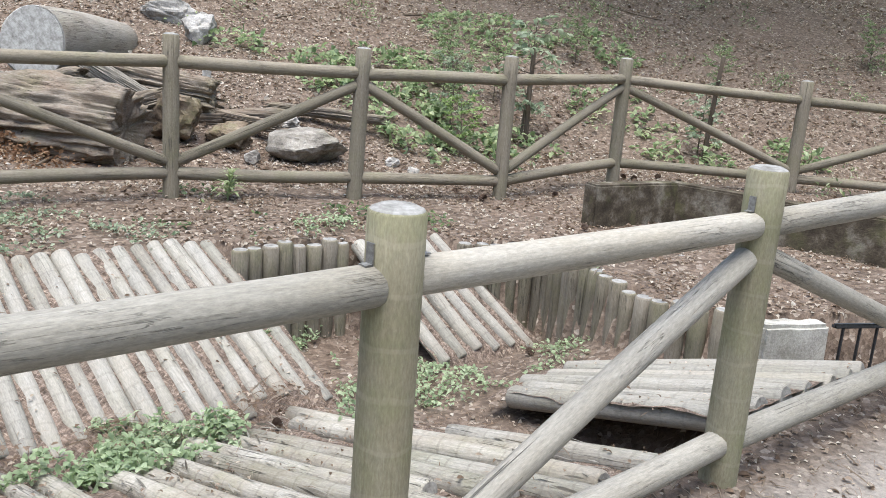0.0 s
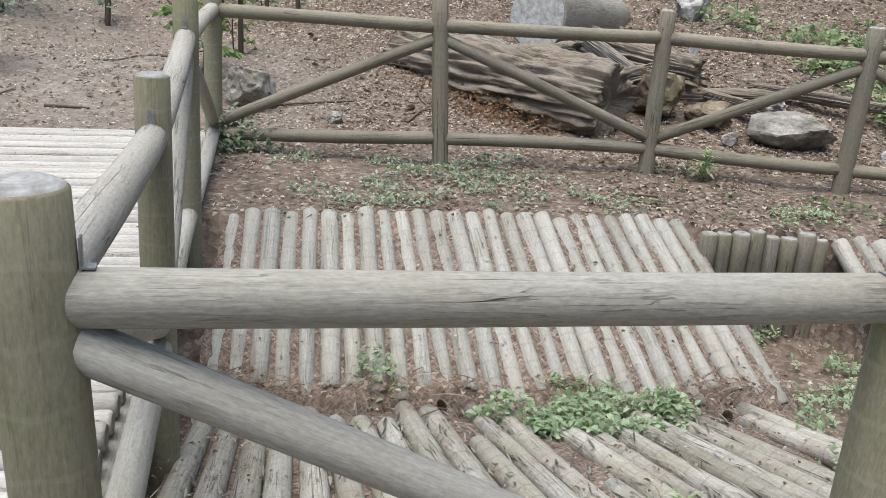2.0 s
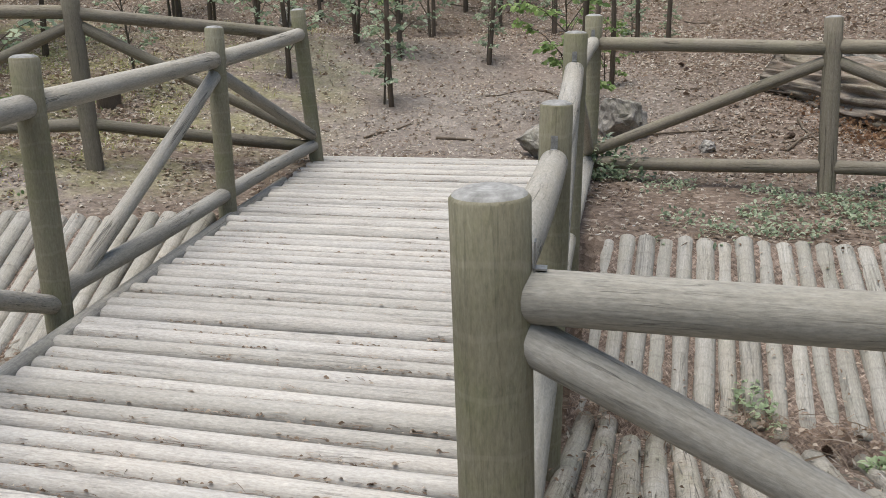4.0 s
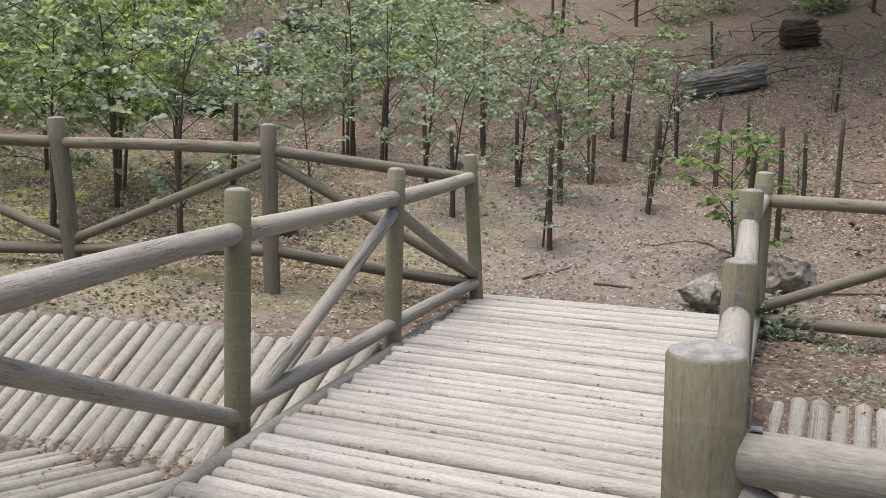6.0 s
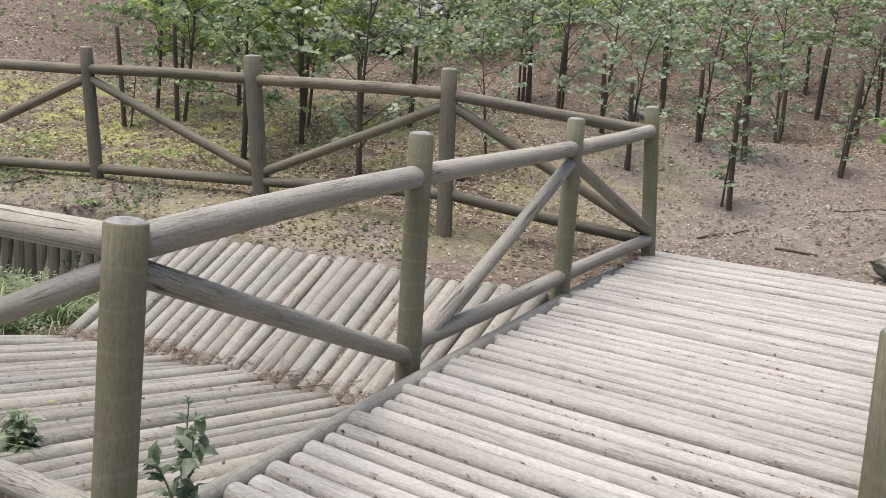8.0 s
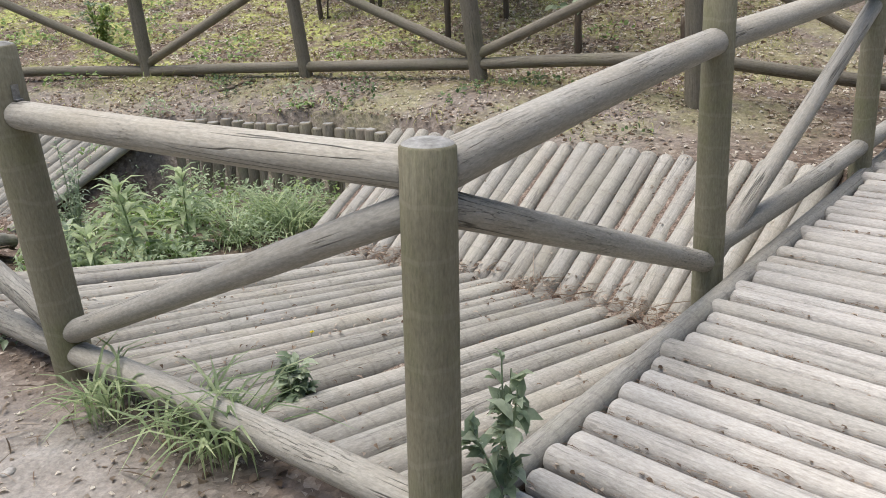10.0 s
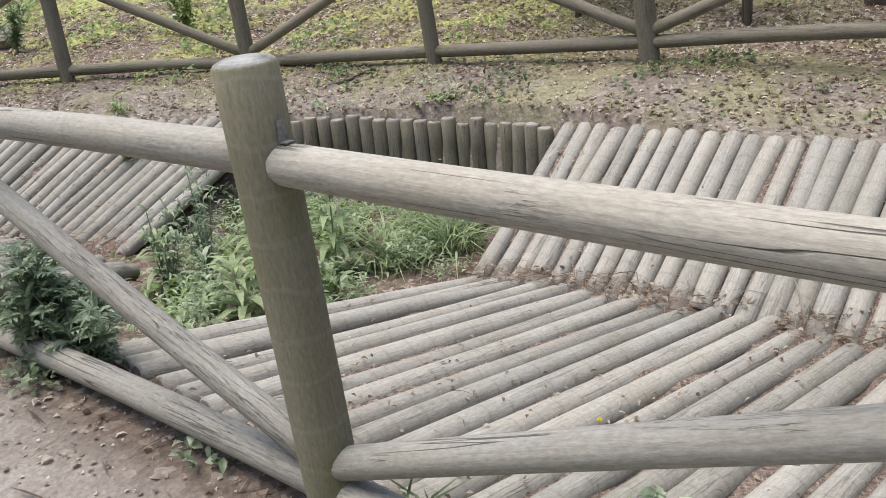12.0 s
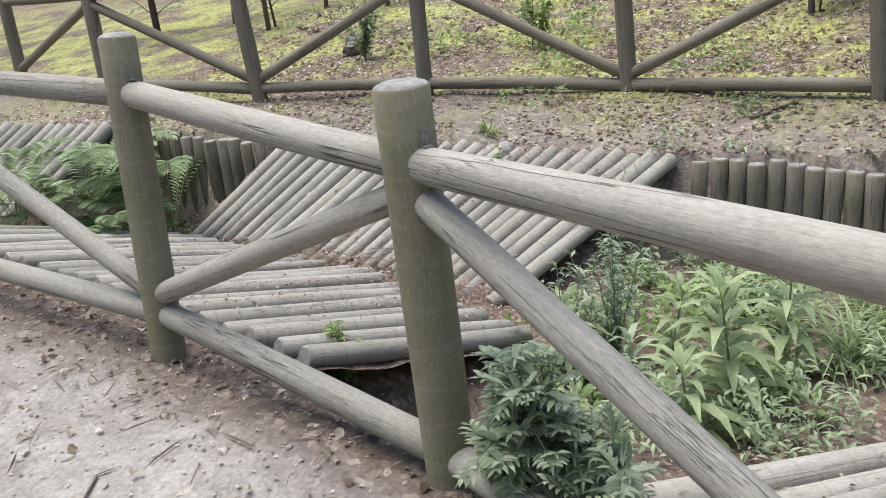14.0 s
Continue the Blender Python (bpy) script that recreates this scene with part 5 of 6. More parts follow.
patch_of_leaves("ditch_cover", [(-6.6, -2.6, 0.55), (-6.9, -3.2, 0.5), (-6.3, -3.2, 0.55), (-6.0, -2.6, 0.45), (-6.5, -3.8, 0.5), (-5.9, -3.7, 0.45), (-5.3, -3.6, 0.35), (-7.1, -2.4, 0.35), (-7.1, -3.6, 0.4), (-6.6, -2.15, 0.35), (-5.4, -2.7, 0.4), (-5.1, -2.85, 0.36), (-4.85, -3.15, 0.32), (-5.75, -2.4, 0.36), (-4.5, -3.45, 0.25), (-5.15, -3.3, 0.35)], 3600, 0.055, 0.6, LEAF_NETTLE, "fine bluish green weeds covering the ditch's floor", "weeds", 102, 0.26, 0.3)
hill = random.Random(103)
SPRIGS = [(hill.uniform(-6, 5.5), hill.uniform(9.5, 18), hill.uniform(0.12, 0.42)) for _ in range(85)]
patch_of_leaves("hillside_sprigs", SPRIGS, 800, 0.06, 0.5, LEAF_DARK, "scattered green weeds on the brown hillside", "weeds", 104, 0.16, 0.4)
FAR_SPRIGS = [(-hill.uniform(12, 22), hill.uniform(3, 15), hill.uniform(0.15, 0.4)) for _ in range(60)]
patch_of_leaves("slope_sprigs", FAR_SPRIGS, 500, 0.08, 0.5, LEAF_BLUE, "low bluish weeds scattered on the far slope", "weeds", 105, 0.2, 0.4)


def lance_plant(x, y, z, height, tiers, leaf, seed, label, material=LEAF_LANCE, width=0.17, lift=0.3):
    """An upright weed with tiers of long pointed leaves."""
    rng, g = random.Random(seed), np.random.default_rng(seed)
    plant = thing("leafy_plant", x, y, z, label, "plant")
    lean = (rng.uniform(-0.08, 0.08), rng.uniform(-0.08, 0.08))
    v, f = tube([(0, 0, -0.03), (lean[0] * 0.4, lean[1] * 0.4, height * 0.5), (lean[0], lean[1], height)], 0.007, 0.004)
    mesh_object("stem", v, f, LEAF_LANCE, plant)
    for k in range(tiers):
        u = (k + 0.6) / tiers
        n = rng.randint(5, 8)
        a = np.arange(n) * 2 * np.pi / n + rng.uniform(0, 6) + g.uniform(-0.3, 0.3, n)
        rise = -0.3 + (lift + 1.1 * u ** 3)
        ways = np.stack([np.cos(a), np.sin(a), np.full(n, rise) + g.uniform(-0.2, 0.2, n)], 1)
        size = leaf * (1.05 - 0.5 * u) * g.uniform(0.8, 1.15, n)
        base = np.tile((lean[0] * u, lean[1] * u, height * u), (n, 1)) + g.normal(size=(n, 3)) * 0.008
        v, f = leaf_cloud(base, ways, np.tile((0, 0, 1.0), (n, 1)), size, size * width * 1.35, 0.10, 0.25)
        mesh_object("leaf_tier", v, f, material, plant)
    return plant


lance_plant(-5.45, -3.0, -0.6, 0.6, 8, 0.32, 111, "bright green broad-leaved plant in the ditch")
lance_plant(-5.85, -2.85, -0.68, 0.66, 8, 0.30, 112, "bright green broad-leaved plant in the ditch")
lance_plant(-5.75, -3.35, -0.68, 0.5, 7, 0.24, 113, "green broad-leaved plant in the ditch")
lance_plant(-5.3, -3.35, -0.6, 0.35, 6, 0.24, 114, "pale green broad-leaved plant in the ditch", LEAF_BLUE)
lance_plant(-5.1, -3.1, -0.5, 0.28, 5, 0.3, 117, "grey-green rosette plant in the ditch")
lance_plant(-5.6, -3.75, -0.62, 0.4, 6, 0.28, 118, "grey-green broad-leaved plant in the ditch")
lance_plant(-2.81, 6.54, 0.08, 0.2, 5, 0.17, 115, "small green rosette plant on brown soil", lift=0.7)
lance_plant(-0.92, 2.9, -0.25, 0.16, 4, 0.12, 116, "bright green weed growing between splintered logs", lift=0.8)


def stalk_plant(x, y, z, height, stems, leaf, seed, label, material, per=26, aspect=0.28, out=0.3, name="bushy_weed", lobes=((0.35, 0.4),)):
    """A weed of several wiry stems set with small narrow leaves."""
    rng, g = random.Random(seed), np.random.default_rng(seed)
    plant = thing(name, x, y, z, label, "plant")
    for _ in range(stems):
        a, h = rng.uniform(0, 6.28), height * rng.uniform(0.6, 1.05)
        o = out * height * rng.uniform(0.2, 1.0)
        pts = [Vector((math.cos(a) * o * u ** 1.3, math.sin(a) * o * u ** 1.3, h * u - 0.03)) for u in (0, 0.3, 0.6, 0.8, 1.0)]
        stem = mesh_object("stem", *tube(pts, 0.005, 0.002, 5), material, plant)
        base = []
        for _ in range(per):
            s = (0.12 + 0.88 * rng.random()) * 4
            i = min(int(s), 3)
            base.append(tuple(pts[i].lerp(pts[i + 1], s - i)))
        w = random_ways(g, per, 0.35)
        size = g.uniform(0.6, 1.2, per) * leaf
        v, f = leaf_cloud(base, w, np.tile((0, 0, 1.0), (per, 1)) + g.normal(size=(per, 3)) * 0.3, size, size * aspect, 0.15, 0.18)
        side = np.cross(w, (0, 0, 1.0))
        for share, reach in lobes:
            for sgn in (1, -1):
                v2, f2 = leaf_cloud(np.array(base) + w * size[:, None] * share, w * 0.6 + sgn * side * 0.9, np.tile((0, 0, 1.0), (per, 1)), size * reach, size * aspect * 0.6, 0.1, 0.1)
                v, f = join([(v, f), (v2, f2)])
        mesh_object("leaves", v, f, material, stem)
    return plant


PRICKLY = ((0.22, 0.42), (0.42, 0.46), (0.6, 0.38), (0.76, 0.26))
stalk_plant(-3.82, -3.26, -0.02, 0.5, 12, 0.12, 121, "green prickly weed at the fence post", LEAF_BLUE, 24, 0.2, lobes=PRICKLY)
stalk_plant(-3.76, -3.06, -0.02, 0.36, 10, 0.11, 122, "green prickly weed beside the foot rail", LEAF_BLUE, 20, 0.2, out=0.5, lobes=PRICKLY)
stalk_plant(-5.75, -3.6, -0.6, 0.85, 9, 0.085, 123, "wiry dry weed standing in the ditch", LEAF_BLUE, 26, 0.22)
stalk_plant(-5.5, -3.75, -0.6, 0.62, 8, 0.08, 124, "wiry weed standing in the ditch", LEAF_BLUE, 22, 0.25)
stalk_plant(-2.36, -0.34, 0.0, 0.46, 4, 0.075, 125, "bluish leafy weed beside the bridge's edge", LEAF_BLUE, 14, 0.5)
stalk_plant(-3.03, -1.12, -0.16, 0.24, 7, 0.07, 126, "small leafy weed growing between the logs", LEAF_BLUE, 18, 0.5)
stalk_plant(-4.72, -4.45, -0.25, 0.3, 6, 0.06, 127, "small green fern-like weed at the foot rail", LEAF_BRIGHT, 20)
stalk_plant(-7.4, -4.97, 0.15, 0.2, 5, 0.12, 128, "small green sprig on the bare bank", LEAF_BRIGHT, 5, 0.12)
stalk_plant(-6.95, -4.7, -0.15, 0.35, 6, 0.05, 129, "small green weed between the bed's logs", LEAF_BRIGHT, 20, 0.5)
stalk_plant(-9.45, -7.2, 0.47, 0.6, 9, 0.09, 130, "green bush on the grassy slope", LEAF_DARK, 30)
stalk_plant(-9.9, -5.5, 0.45, 0.5, 8, 0.09, 131, "green bush on the grassy slope", LEAF_TREE, 30)


def fern(x, y, z, fronds, length, seed):
    """A fern: arching fronds with narrow leaflets on both sides."""
    rng, g = random.Random(seed), np.random.default_rng(seed)
    plant = thing("fern", x, y, z, "green fern growing against the palisade", "fern", "ferns in the ditch")
    for _ in range(fronds):
        a, reach, rise = rng.uniform(0, 6.28), length * rng.uniform(0.7, 1.05), rng.uniform(0.6, 1.3)
        pts = [Vector((math.cos(a) * reach * u, math.sin(a) * reach * u, reach * rise * (u * 1.9 - u * u * 1.2) * 1.1)) for u in [k / 8 for k in range(9)]]
        verts = [tube(pts, 0.004, 0.0015, 4)]
        base, ways, size = [], [], []
        for k in range(34):
            s = (0.12 + 0.86 * k / 33) * 8
            i = min(int(s), 7)
            p, t = pts[i].lerp(pts[i + 1], s - i), (pts[i + 1] - pts[i]).normalized()
            side = t.cross(Vector((0, 0, 1))).normalized()
            for sgn in (1, -1):
                base.append(tuple(p)), ways.append(tuple(side * sgn + t * 0.45)), size.append(0.24 * length * math.sin(math.pi * (0.12 + 0.88 * (1 - k / 34))) + 0.01)
        verts.append(leaf_cloud(base, ways, np.tile((0, 0, 1.0), (len(base), 1)), size, np.array(size) * 0.19 + 0.003, 0.05, 0.12))
        mesh_object("frond", *join(verts), LEAF_FERN, plant)
    return plant


for k, (x, y, z, n, size) in enumerate(((-6.6, -7.25, -0.4, 9, 0.72), (-6.25, -7.7, -0.34, 9, 0.75), (-6.6, -8.0, -0.32, 8, 0.7), (-5.85, -8.0, -0.3, 14, 0.65), (-5.95, -7.2, -0.42, 10, 0.5))):
    fern(x, y, z, n, size, 140 + k)


def grass_tuft(x, y, z, blades, length, seed, label, material=LEAF_BRIGHT, name="grass_tuft"):
    g = np.random.default_rng(seed)
    a = g.uniform(0, 2 * np.pi, blades)
    w = np.stack([np.cos(a), np.sin(a), g.uniform(0.4, 2.2, blades)], 1)
    size = length * g.uniform(0.5, 1.1, blades)
    v, f = leaf_cloud(g.normal(size=(blades, 3)) * (0.05, 0.05, 0.0), w, np.tile((0, 0, 1.0), (blades, 1)), size, np.full(blades, 0.012), 0.2, 0.35)
    ob = mesh_object(name, v, f, material)
    ob.location = (x, y, z)
    return tagged(ob, label, "grass")


for k, (x, y, z, n, size) in enumerate(((-6.15, -2.2, -0.66, 120, 0.6), (-6.4, -2.45, -0.68, 100, 0.55), (-6.0, -2.6, -0.66, 80, 0.5), (-2.52, -1.15, 0.0, 70, 0.3), (-2.72, -1.62, 0.0, 60, 0.26), (-2.62, -1.3, 0.0, 60, 0.3))):
    grass_tuft(x, y, z, n, size, 150 + k, "arching tuft of long green grass", LEAF_LANCE)


def hawkbit(x, y, z, height, seed):
    """A thin stalk with one small yellow flower head."""
    g = np.random.default_rng(seed)
    plant = thing("wild_flower", x, y, z, "small yellow flower on a thin stalk between logs", "flower")
    mesh_object("stalk", *tube([(0, 0, -0.02), (0.01, 0.005, height * 0.5), (0.0, 0.015, height)], 0.002, 0.0014, 5), LEAF_LANCE, plant)
    a = np.arange(22) * 2.4
    ways = np.stack([np.cos(a), np.sin(a), 0.25 + 0.9 * np.arange(22) / 22], 1)
    mesh_object("flower_head", *leaf_cloud(np.tile((0.0, 0.015, height), (22, 1)), ways, np.tile((0, 0, 1.0), (22, 1)), g.uniform(0.011, 0.015, 22), np.full(22, 0.005)), PETAL, plant, "yellow flower head")
    return plant


hawkbit(-3.72, -1.3, -0.27, 0.1, 291)
hawkbit(-3.12, -1.22, -0.14, 0.09, 292)


def ditch_debris():
    """Needles, leaf scraps and thin twigs washed together where two log beds meet."""
    g = np.random.default_rng(295)
    for line, level in (([(-4.25, 0.5), (-4.72, -0.1), (-4.99, -0.6), (-5.28, -1.2), (-5.44, -1.55), (-5.55, -2.0)], -0.49), ([(-3.15, 2.55), (-2.58, 3.22), (-2.16, 3.7), (-1.8, 4.16), (-1.33, 4.85)], -0.56), ([(-5.95, -4.2), (-6.2, -5.2), (-6.32, -6.4), (-6.34, -7.1)], -0.43)):
        for name, n, size, aspect, material, label in (("debris_needles", 1500, 0.09, 0.03, NEEDLES, "brown needles washed together between log beds"), ("debris_leaves", 350, 0.04, 0.6, LITTER, "dry leaves washed together between log beds"), ("debris_twigs", 110, 0.26, 0.03, TWIG, "thin twigs washed together between log beds")):
            k = g.random(n)
            p = np.array([point_on(line, u) for u in k]) + g.normal(size=(n, 2)) * 0.085
            lump = soft_noise(p[:, 0] * 5, p[:, 1] * 5, 12)
            keep = lump > 0.25 + 0.35 * g.random(n)
            p, lump = p[keep], lump[keep]
            m = len(p)
            ways = random_ways(g, m)
            ways[:, 2] = g.normal(size=m) * 0.12
            z = level + 0.055 + 0.05 * lump * g.random(m)
            v, f = leaf_cloud(np.c_[p, z], ways, np.tile((0, 0, 1.0), (m, 1)) + g.normal(size=(m, 3)) * 0.35, g.uniform(0.5, 1.3, m) * size, g.uniform(0.7, 1.3, m) * size * aspect, 0.2, 0.12)
            tagged(mesh_object(name, v, f, material), label, "leaf litter", kind="stuff")


ditch_debris()


# ---- pine cones, litter ----
def cone_mesh(seed):
    g, rng = np.random.default_rng(seed), random.Random(seed)
    base, ways, size = [], [], []
    for k in range(90):
        u = (k + 0.5) / 90
        a = k * 2.39996
        r = 0.026 * math.sin(math.pi * (0.12 + 0.85 * u)) ** 0.8
        base.append((math.cos(a) * r * 0.5, math.sin(a) * r * 0.5, 0.085 * u))
        ways.append((math.cos(a), math.sin(a), -0.35 + 1.3 * u))
        size.append(0.012 + r * 0.9)
    v, f = leaf_cloud(base, ways, np.tile((0, 0, 1.0), (90, 1)), size, np.array(size) * 0.75, 0.15, 0.1)
    core = [(0.015 * math.cos(a) * s, 0.015 * math.sin(a) * s, z) for z, s in ((0, 0.4), (0.03, 1.2), (0.06, 0.9), (0.085, 0.2)) for a in [2 * math.pi * j / 8 for j in range(8)]]
    cf = [(k * 8 + j, k * 8 + (j + 1) % 8, (k + 1) * 8 + (j + 1) % 8, (k + 1) * 8 + j) for k in range(3) for j in range(8)]
    return join([(v, f), (core, cf)])


CONES = [(-1.11, 7.69), (-1.2, 7.62), (-0.2, 7.18), (-1.37, 7.96), (-0.05, 9.94), (0.1, 9.9), (-0.55, 8.4), (0.9, 9.4), (1.15, 9.5), (-2.42, 3.48), (-4.8, -0.3), (-4.7, -0.05), (-4.55, 0.12),
         (-1.62, 4.52), (-1.35, 4.3), (-0.35, 6.05), (-4.45, 0.1), (-4.62, -0.3), (-4.3, 0.3), (-4.9, -0.55), (-5.05, -0.8), (-8.0, 7.0), (-8.2, 7.1), (-9.2, 6.3), (-5.6, 6.2), (0.5, 9.8), (0.3, 10.1)]
cone = tagged(mesh_object("pine_cone", *cone_mesh(161), CONE), "open brown pine cone on the ground", "pine cone", "fallen pine cones")
turn = random.Random(162)
for k, (x, y) in enumerate(CONES):
    m = pose(x, y, float(on_surface(np.array([x]), np.array([y]))[0]) + 0.026, turn.uniform(50, 110), turn.uniform(-30, 30), turn.uniform(0, 360)) @ Matrix.Scale(turn.uniform(0.7, 0.95), 4)
    if k == 0:
        cone.matrix_basis = m
    else:
        copy_thing(cone, m)


def near_walk(g, n):
    """Random places over the ground around the walk."""
    x, y = g.uniform(-18, 5.0, n), g.uniform(-10, 18, n)
    keep = (np.hypot(x + 3.5, (y - 1.5) * 0.8) < 13.5) & (g.random(n) < 0.35 + 0.65 * (np.hypot(x + 3.5, (y - 1.5) * 0.8) < 9))
    return x[keep], y[keep]


def scatter(name, n, leaf, aspect, material, label, category, seed, where=None, lift=0.12, raise_by=0.008, droop=0.2, beds=False):
    g = np.random.default_rng(seed)
    x, y = near_walk(g, n)
    on_deck = inside_outline(x, y, DECK)
    keep = ~on_deck if where is None else where(x, y, g) & ~on_deck
    x, y = x[keep], y[keep]
    packed = np.hypot((x + 8.6) * 0.8, y - 4.2) < 2.4
    thin = g.random(len(x)) > np.where(packed & (material is not CHIPS), 0.7, 0.0)
    x, y = x[thin], y[thin]
    z = (on_surface(x, y) if beds else ground_height(x, y)) + raise_by * g.random(len(x))
    m = len(x)
    ways = random_ways(g, m)
    ways[:, 2] = g.normal(size=m) * lift
    v, f = leaf_cloud(np.stack([x, y, z], 1), ways, np.tile((0, 0, 1.0), (m, 1)) + g.normal(size=(m, 3)) * 0.35, g.uniform(0.5, 1.3, m) * leaf, g.uniform(0.7, 1.3, m) * leaf * aspect, 0.2, droop)
    return tagged(mesh_object(name, v, f, material), label, category, kind="stuff")


def outside_fence(x, y, lo, hi):
    out = np.where(inside_outline(x, y, FAR_FENCE + [(-9, -400), (-400, -400), (-400, 400), (400, 400), (400, 12.5)]), 1.0, -1.0) * line_distance(x, y, FAR_FENCE)
    return (out > lo) & (out < hi)


def clumped(x, y, seed, level, size=1.4):
    return soft_noise(x * size, y * size, seed) + 0.4 * soft_noise(x * size * 4, y * size * 4, seed + 1) > level


scatter("leaf_litter", 190000, 0.042, 0.6, LITTER, "dry brown leaves scattered over the soil", "leaf litter", 171, lambda x, y, g: clumped(x, y, 4, 0.55) & (inside_outline(x, y, FAR_EDGE + [(-7.0, -400), (-400, -400), (-400, 400), (400, 400), (400, 6.6)]) | ((line_distance(x, y, NEAR_EDGE) < 0.3) & (g.random(len(x)) < 0.12)) | (g.random(len(x)) < 0.004)), raise_by=0.015, beds=False)
scatter("bed_litter", 150000, 0.026, 0.45, LITTER, "dry leaf scraps caught between the logs", "leaf litter", 172, lambda x, y, g: inside_outline(x, y, FAR_EDGE + NEAR_EDGE[::-1]) & clumped(x, y, 33, 0.5, 3.0), raise_by=0.068, beds=True)
scatter("needle_scatter", 90000, 0.085, 0.03, NEEDLES, "fallen brown pine needles", "leaf litter", 173, lambda x, y, g: (0.6 * x + 0.8 * y > -3) & clumped(x, y, 6, 0.4), raise_by=0.02, lift=0.2)
scatter("bed_needles", 60000, 0.08, 0.03, NEEDLES, "brown pine needles lying on the logs", "leaf litter", 174, lambda x, y, g: inside_outline(x, y, FAR_EDGE + NEAR_EDGE[::-1]), raise_by=0.045, lift=0.2, beds=True)
scatter("twig_scatter", 13000, 0.16, 0.045, TWIG, "thin broken twigs on the ground", "twigs", 175, None, raise_by=0.02, droop=0.03)
scatter("short_grass", 230000, 0.085, 0.07, GRASS_DRY, "short yellowish green grass on the slope", "grass", 176, lambda x, y, g: (0.6 * x + 0.8 * y < -3.2) & outside_fence(x, y, -0.9, 6.5) & clumped(x, y, 9, 0.72), lift=1.2, raise_by=0.0)
scatter("green_grass", 130000, 0.07, 0.09, LEAF_BRIGHT, "short green grass on the slope", "grass", 177, lambda x, y, g: (0.6 * x + 0.8 * y < -3.2) & outside_fence(x, y, -1.0, 7) & clumped(x, y, 12, 0.82), lift=1.2, raise_by=0.0)


scatter("bark_chips", 120000, 0.032, 0.8, CHIPS, "pale bark chips and leaf scraps on the soil", "leaf litter", 178, lambda x, y, g: clumped(x, y, 14, 0.45, 2.0) & (inside_outline(x, y, FAR_EDGE + [(-7.0, -400), (-400, -400), (-400, 400), (400, 400), (400, 6.6)]) | (g.random(len(x)) < 0.22)) & ((0.6 * x + 0.8 * y < 5.5) | (g.random(len(x)) < 0.45)), raise_by=0.012, lift=0.35)


def hill_litter():
    """Curled dry leaves and bark flakes lying thick over the wooded slopes."""
    g = np.random.default_rng(185)
    for name, n, size, material, label in (("slope_leaves", 90000, 0.07, LITTER, "dry brown leaves lying over the wooded slope"), ("slope_flakes", 70000, 0.055, CHIPS, "pale leaf and bark flakes on the wooded slope")):
        x, y = g.uniform(-26, 6, n), g.uniform(-9, 22, n)
        keep = outside_fence(x, y, 0.3, 17) & clumped(x, y, 21, 0.5, 0.9) & ((np.hypot((x + 8.6) * 0.8, y - 4.2) > 2.7) | (g.random(n) < 0.12))
        x, y = x[keep], y[keep]
        m = len(x)
        z = ground_height(x, y) + 0.012 * g.random(m)
        ways = random_ways(g, m)
        ways[:, 2] = g.normal(size=m) * 0.3
        v, f = leaf_cloud(np.stack([x, y, z], 1), ways, np.tile((0, 0, 1.0), (m, 1)) + g.normal(size=(m, 3)) * 0.5, g.uniform(0.5, 1.3, m) * size, g.uniform(0.4, 0.8, m) * size, 0.2, 0.2)
        tagged(mesh_object(name, v, f, material), label, "leaf litter", kind="stuff")


hill_litter()


def deck_litter():
    """Needles and leaf scraps caught in the joints of the bridge's deck."""
    g = np.random.default_rng(186)
    (ax, ay), (bx, by), (cx, cy), (dx, dy) = DECK
    for name, n, size, aspect, material, label in (("deck_needles", 5200, 0.07, 0.035, NEEDLES, "brown needles caught between the deck's logs"), ("deck_scraps", 2600, 0.022, 0.6, LITTER, "small leaf scraps lying on the deck's logs")):
        u, v = (np.floor(g.random(n) * 52) + g.normal(size=n) * 0.1) / 52, g.random(n)
        u = np.clip(u, 0.004, 0.996)
        keep = soft_noise(u * 60, v * 9, 3) > 0.42
        u, v = u[keep], v[keep]
        x = (ax + (bx - ax) * u) * (1 - v) + (dx + (cx - dx) * u) * v
        y = (ay + (by - ay) * u) * (1 - v) + (dy + (cy - dy) * u) * v
        z = 0.026 + 0.055 * u + 0.012 * g.random(len(u))
        m = len(u)
        side = np.array((dx - ax, dy - ay, 0.0))
        side /= np.linalg.norm(side)
        ways = side * np.where(g.random(m) < 0.5, 1, -1)[:, None] + g.normal(size=(m, 3)) * (0.35, 0.35, 0.06)
        verts, faces = leaf_cloud(np.stack([x, y, z], 1), ways, np.tile((0, 0, 1.0), (m, 1)) + g.normal(size=(m, 3)) * 0.3, g.uniform(0.4, 1.2, m) * size, g.uniform(0.6, 1.2, m) * size * aspect, 0.2, 0.1)
        tagged(mesh_object(name, verts, faces, material), label, "leaf litter", kind="stuff")


deck_litter()


